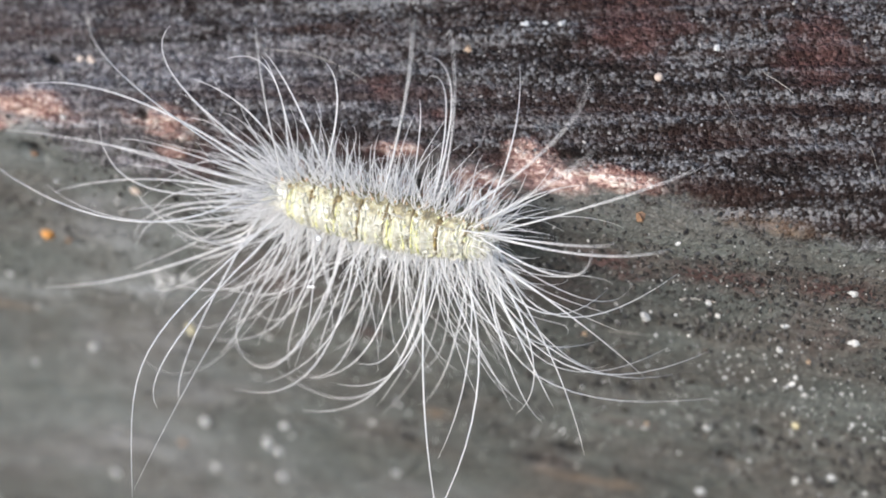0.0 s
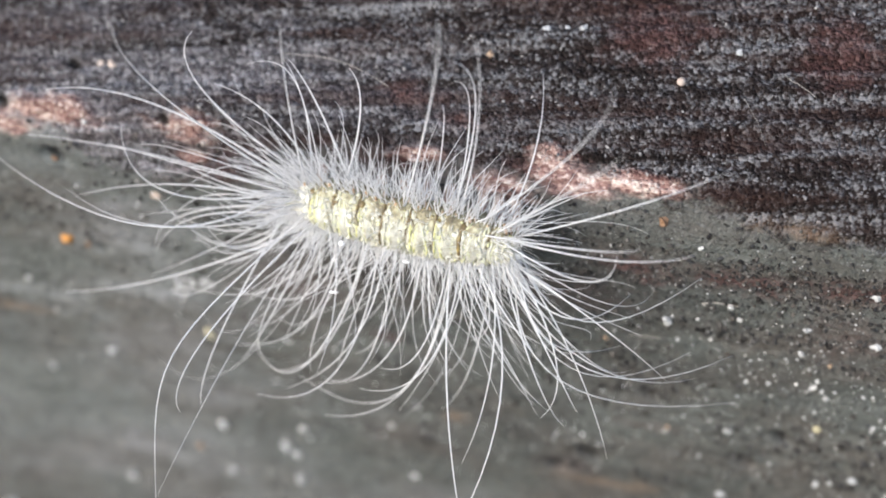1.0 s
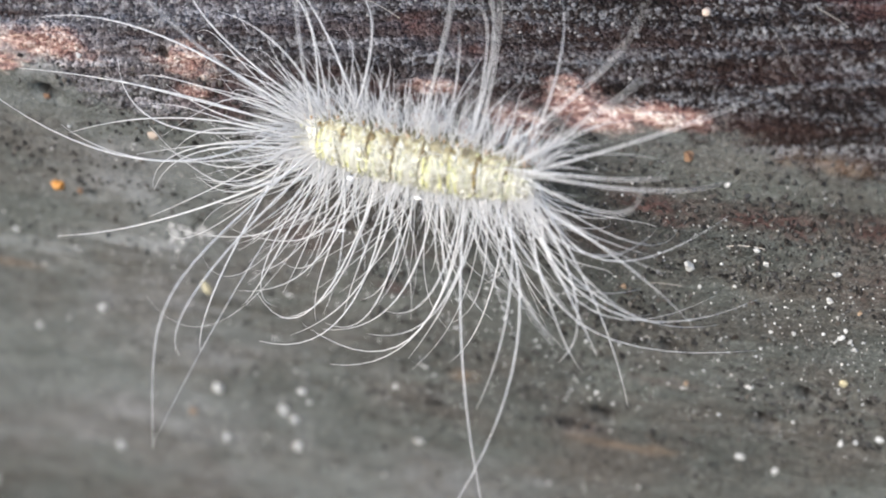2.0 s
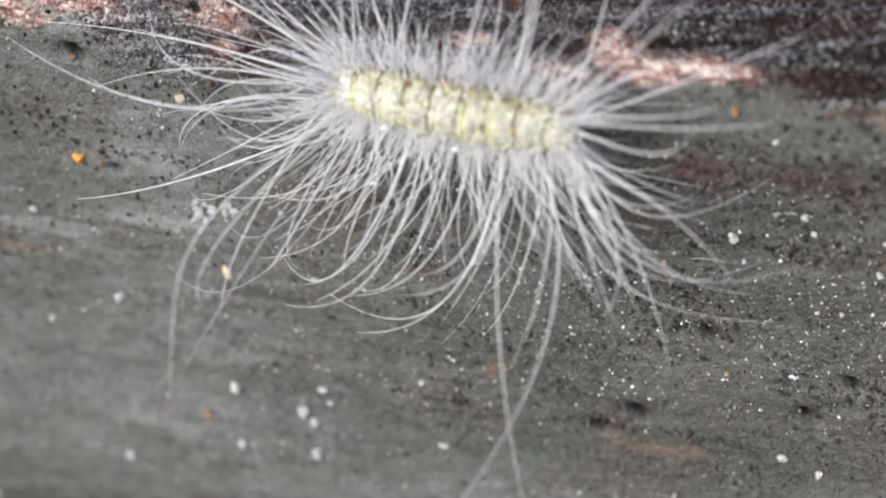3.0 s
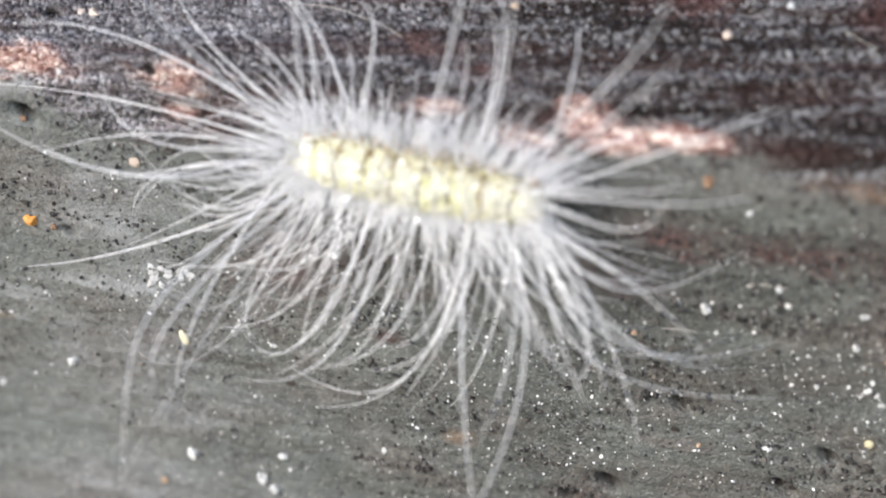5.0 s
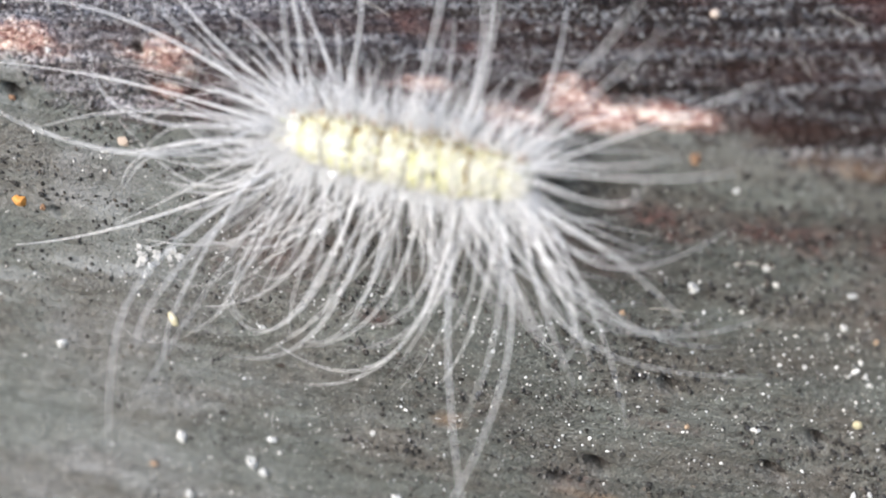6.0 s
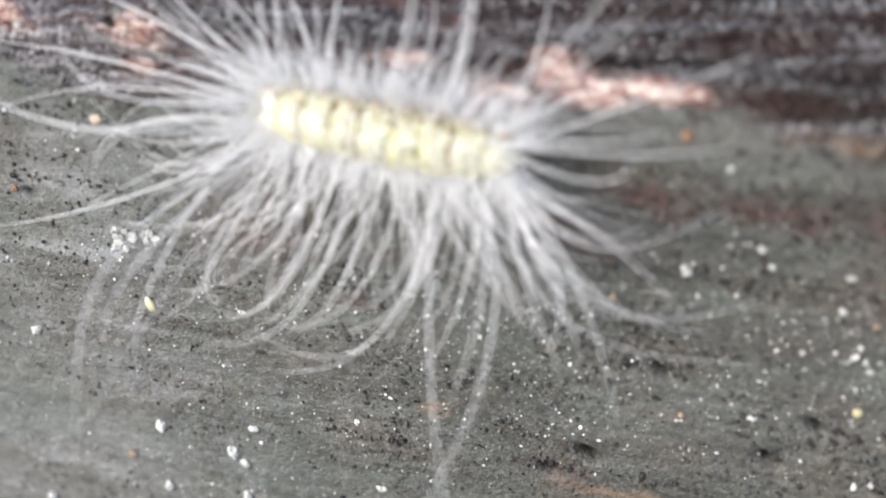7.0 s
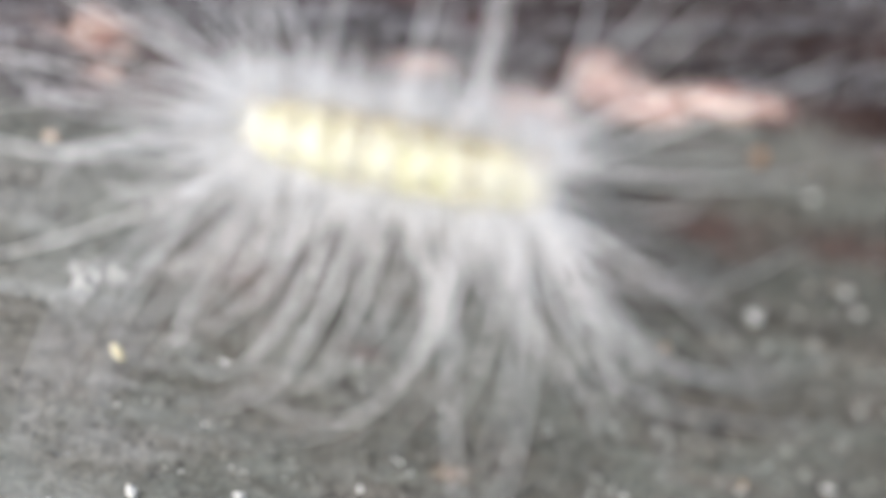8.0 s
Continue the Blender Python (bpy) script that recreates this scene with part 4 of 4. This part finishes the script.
    # black lumps in place of the shade in pits and beside one grain
    for x, z, size in ((14.2, -19.2, 0.7), (23.6, -21.5, 0.6), (-27.4, -4.2, 0.7), (-31.2, -0.6, 0.6), (-26.6, 1.4, 0.5), (-19.3, -0.4, 0.6), (10.2, -26.4, 0.6), (21.1, -24.7, 0.6), (18.5, -17.3, 0.45), (21.8, -24.5, 0.5), (19.5, -9.0, 0.45), (25.2, -9.8, 0.5), (11.3, -14.8, 0.4), (14.0, -21.1, 0.45), (-25.4, -13.0, 0.5), (-11, -22.5, 0.45)):
        grain("black_crumb", x, z, size, SHADE_CRUMB, "black crumb that stands for a patch of shade on the wood", "crumb", x * 50, 0.35, 1.5, "black crumbs", 0.05)


def scatter(name, count, seed, box, sizes, material, label, category, weight=None, spare=0.66):
    """Countless tiny grains as one object."""
    rng = np.random.RandomState(seed)
    bm = bmesh.new()
    bmesh.ops.create_icosphere(bm, subdivisions=1, radius=1)
    ico_v = np.array([tuple(v.co) for v in bm.verts])
    ico_f = [tuple(v.index for v in f.verts) for f in bm.faces]
    bm.free()
    x = rng.uniform(box[0], box[1], count * 8)
    s = rng.uniform(float(length_at(box[2])), float(length_at(box[3])), count * 8)
    keep = fractal(x * 0.09, s * 0.32, seed, 5, 0.65) + rng.rand(count * 8) * 0.30 > spare
    if weight is not None:
        keep &= weight(x, s)
    x, s = x[keep][:count], s[keep][:count]
    y, z, ny, nz = profile(s)
    h = relief(x, s)
    n, nv = len(x), len(ico_v)
    r = sizes[0] + (sizes[1] - sizes[0]) * rng.rand(n) ** 3
    q = ico_v[None] * rng.uniform(0.6, 1.3, (n, nv, 1)) * rng.uniform(0.55, 1.35, (n, 1, 3)) * r[:, None, None]
    a = rng.rand(n, 1) * 6.283
    q = np.stack([q[..., 0] * np.cos(a) - q[..., 1] * np.sin(a), q[..., 0] * np.sin(a) + q[..., 1] * np.cos(a), q[..., 2]], -1)
    lift = h + r * 0.3
    q = (q + np.stack([x, y + ny * lift, z + nz * lift], -1)[:, None]) * MM
    verts = q.reshape(-1, 3).tolist()
    faces = (np.array(ico_f)[None] + (np.arange(n) * nv)[:, None, None]).reshape(-1, 3).tolist()
    return tagged(mesh_object(name, verts, faces, material, None, False), label, category, kind="stuff")


loose_grains()
PALE_GRIT = grit_material("pale_grit", (0.0, (0.20, 0.20, 0.19)), (0.6, (0.33, 0.33, 0.32)), (0.97, (0.62, 0.62, 0.60)))
DARK_GRIT = grit_material("dark_grit", (0.0, (0.012, 0.010, 0.009)), (0.7, (0.042, 0.040, 0.037)), (1.0, (0.075, 0.065, 0.055)))
TOP_GRIT = grit_material("top_grit", (0.0, (0.03, 0.026, 0.026)), (0.5, (0.11, 0.11, 0.112)), (0.88, (0.21, 0.21, 0.217)), (1.0, (0.36, 0.345, 0.32)))
scatter("pale_grit", 3300, 3, (-42, 36, -46, -3), (0.025, 0.12), PALE_GRIT, "fine pale grit scattered over the face", "grit", spare=0.71)
scatter("dark_grit", 7500, 4, (-42, 36, -46, -3), (0.035, 0.16), DARK_GRIT, "fine black grit scattered over the face", "grit")
scatter("coarse_pale_grit", 280, 6, (-2, 33, -27, -11), (0.045, 0.13), PALE_GRIT, "coarser pale grit gathered low on the face", "grit", spare=0.72)
scatter("coarse_dark_grit", 2600, 8, (-7, 33, -28, -11), (0.05, 0.24), DARK_GRIT, "coarser black grit gathered low on the face", "grit", spare=0.70)
WHITE_GRIT = grit_material("white_grit", (0.0, (0.42, 0.43, 0.43)), (0.6, (0.60, 0.61, 0.61)), (1.0, (0.80, 0.80, 0.79)))
scatter("white_grit", 420, 15, (-7, 33, -28, -14), (0.04, 0.12), WHITE_GRIT, "tiny glinting white sand low on the face", "grit", spare=0.66)
scatter("white_grit", 150, 17, (-17, 0, -21, -9), (0.04, 0.11), WHITE_GRIT, "tiny glinting white sand below the caterpillar", "grit", spare=0.62)
scatter("edge_grit", 2500, 9, (-40, 34, -12, -1.5), (0.04, 0.22), DARK_GRIT, "dark grit below the worn edge", "grit", spare=0.60)
scatter("band_grit", 1300, 12, (8, 34, -9.5, -4.6), (0.05, 0.20), DARK_GRIT, "dark brown grit along the reddish band", "grit", spare=0.62)
scatter("top_grit", 7000, 5, (-42, 38, 0, 8), (0.04, 0.14), TOP_GRIT, "coarse grey grit along the dark top", "grit", lambda x, s: fields(x, s)[2] < 0.3)


# ---- loose fibres and specks ----
def fibre(x0, z0, x1, z1, sag, thick, label):
    """A thin thread lying on the wood."""
    pts = []
    for j in range(9):
        t = j / 8
        p, n = surface(x0 + (x1 - x0) * t, z0 + (z1 - z0) * t + sag * math.sin(math.pi * t), 0.08)
        pts.append(p)
    verts, faces = [], []
    for j, p in enumerate(pts):
        for q in range(4):
            a = 1.571 * q
            verts.append(tuple(p + Vector((0.0, math.cos(a), math.sin(a))) * thick * MM))
    for j in range(8):
        for q in range(4):
            faces.append((j * 4 + q, j * 4 + (q + 1) % 4, j * 4 + 4 + (q + 1) % 4, j * 4 + 4 + q))
    tagged(mesh_object("fibre", verts, faces, TAN_HAIR), label, "fibre", "loose fibres")


fibre(-12.0, 2.5, -4.6, 1.9, 0.35, 0.024, "pale thread lying along the dark top")
fibre(17.3, -9.3, 19.7, -9.1, 0.15, 0.04, "thin pale fibre lying beside a sand grain")
fibre(12.6, -13.5, 14.7, -13.4, 0.1, 0.03, "thin pale fibre low on the face")
fibre(18.3, 3.0, 20.2, 1.6, 0.1, 0.025, "short fine fibre on the dark top")
fibre(20.6, 3.9, 22.8, 3.3, 0.0, 0.025, "short fine fibre on the dark top")
fibre(28.0, 1.9, 29.3, 0.6, 0.05, 0.03, "short fine fibre on the dark top")


def speck(x, y, z, r, long=1.0):
    """A tiny glinting bead caught in the hairs."""
    bm = bmesh.new()
    bmesh.ops.create_icosphere(bm, subdivisions=2, radius=r)
    for v in bm.verts:
        v.co = local(Vector((x + v.co.x * long, y + v.co.y, z + v.co.z * 0.8 + 0.15 * v.co.x * (long - 1))))
    part("speck", bm, GLINT, caterpillar, "tiny glinting white speck caught in the hairs")


speck(-5.34, -6.16, -3.75, 0.21)
speck(-1.17, -5.82, -4.79, 0.17, 1.6)
speck(-5.69, -7.44, -6.89, 0.09, 4.0)
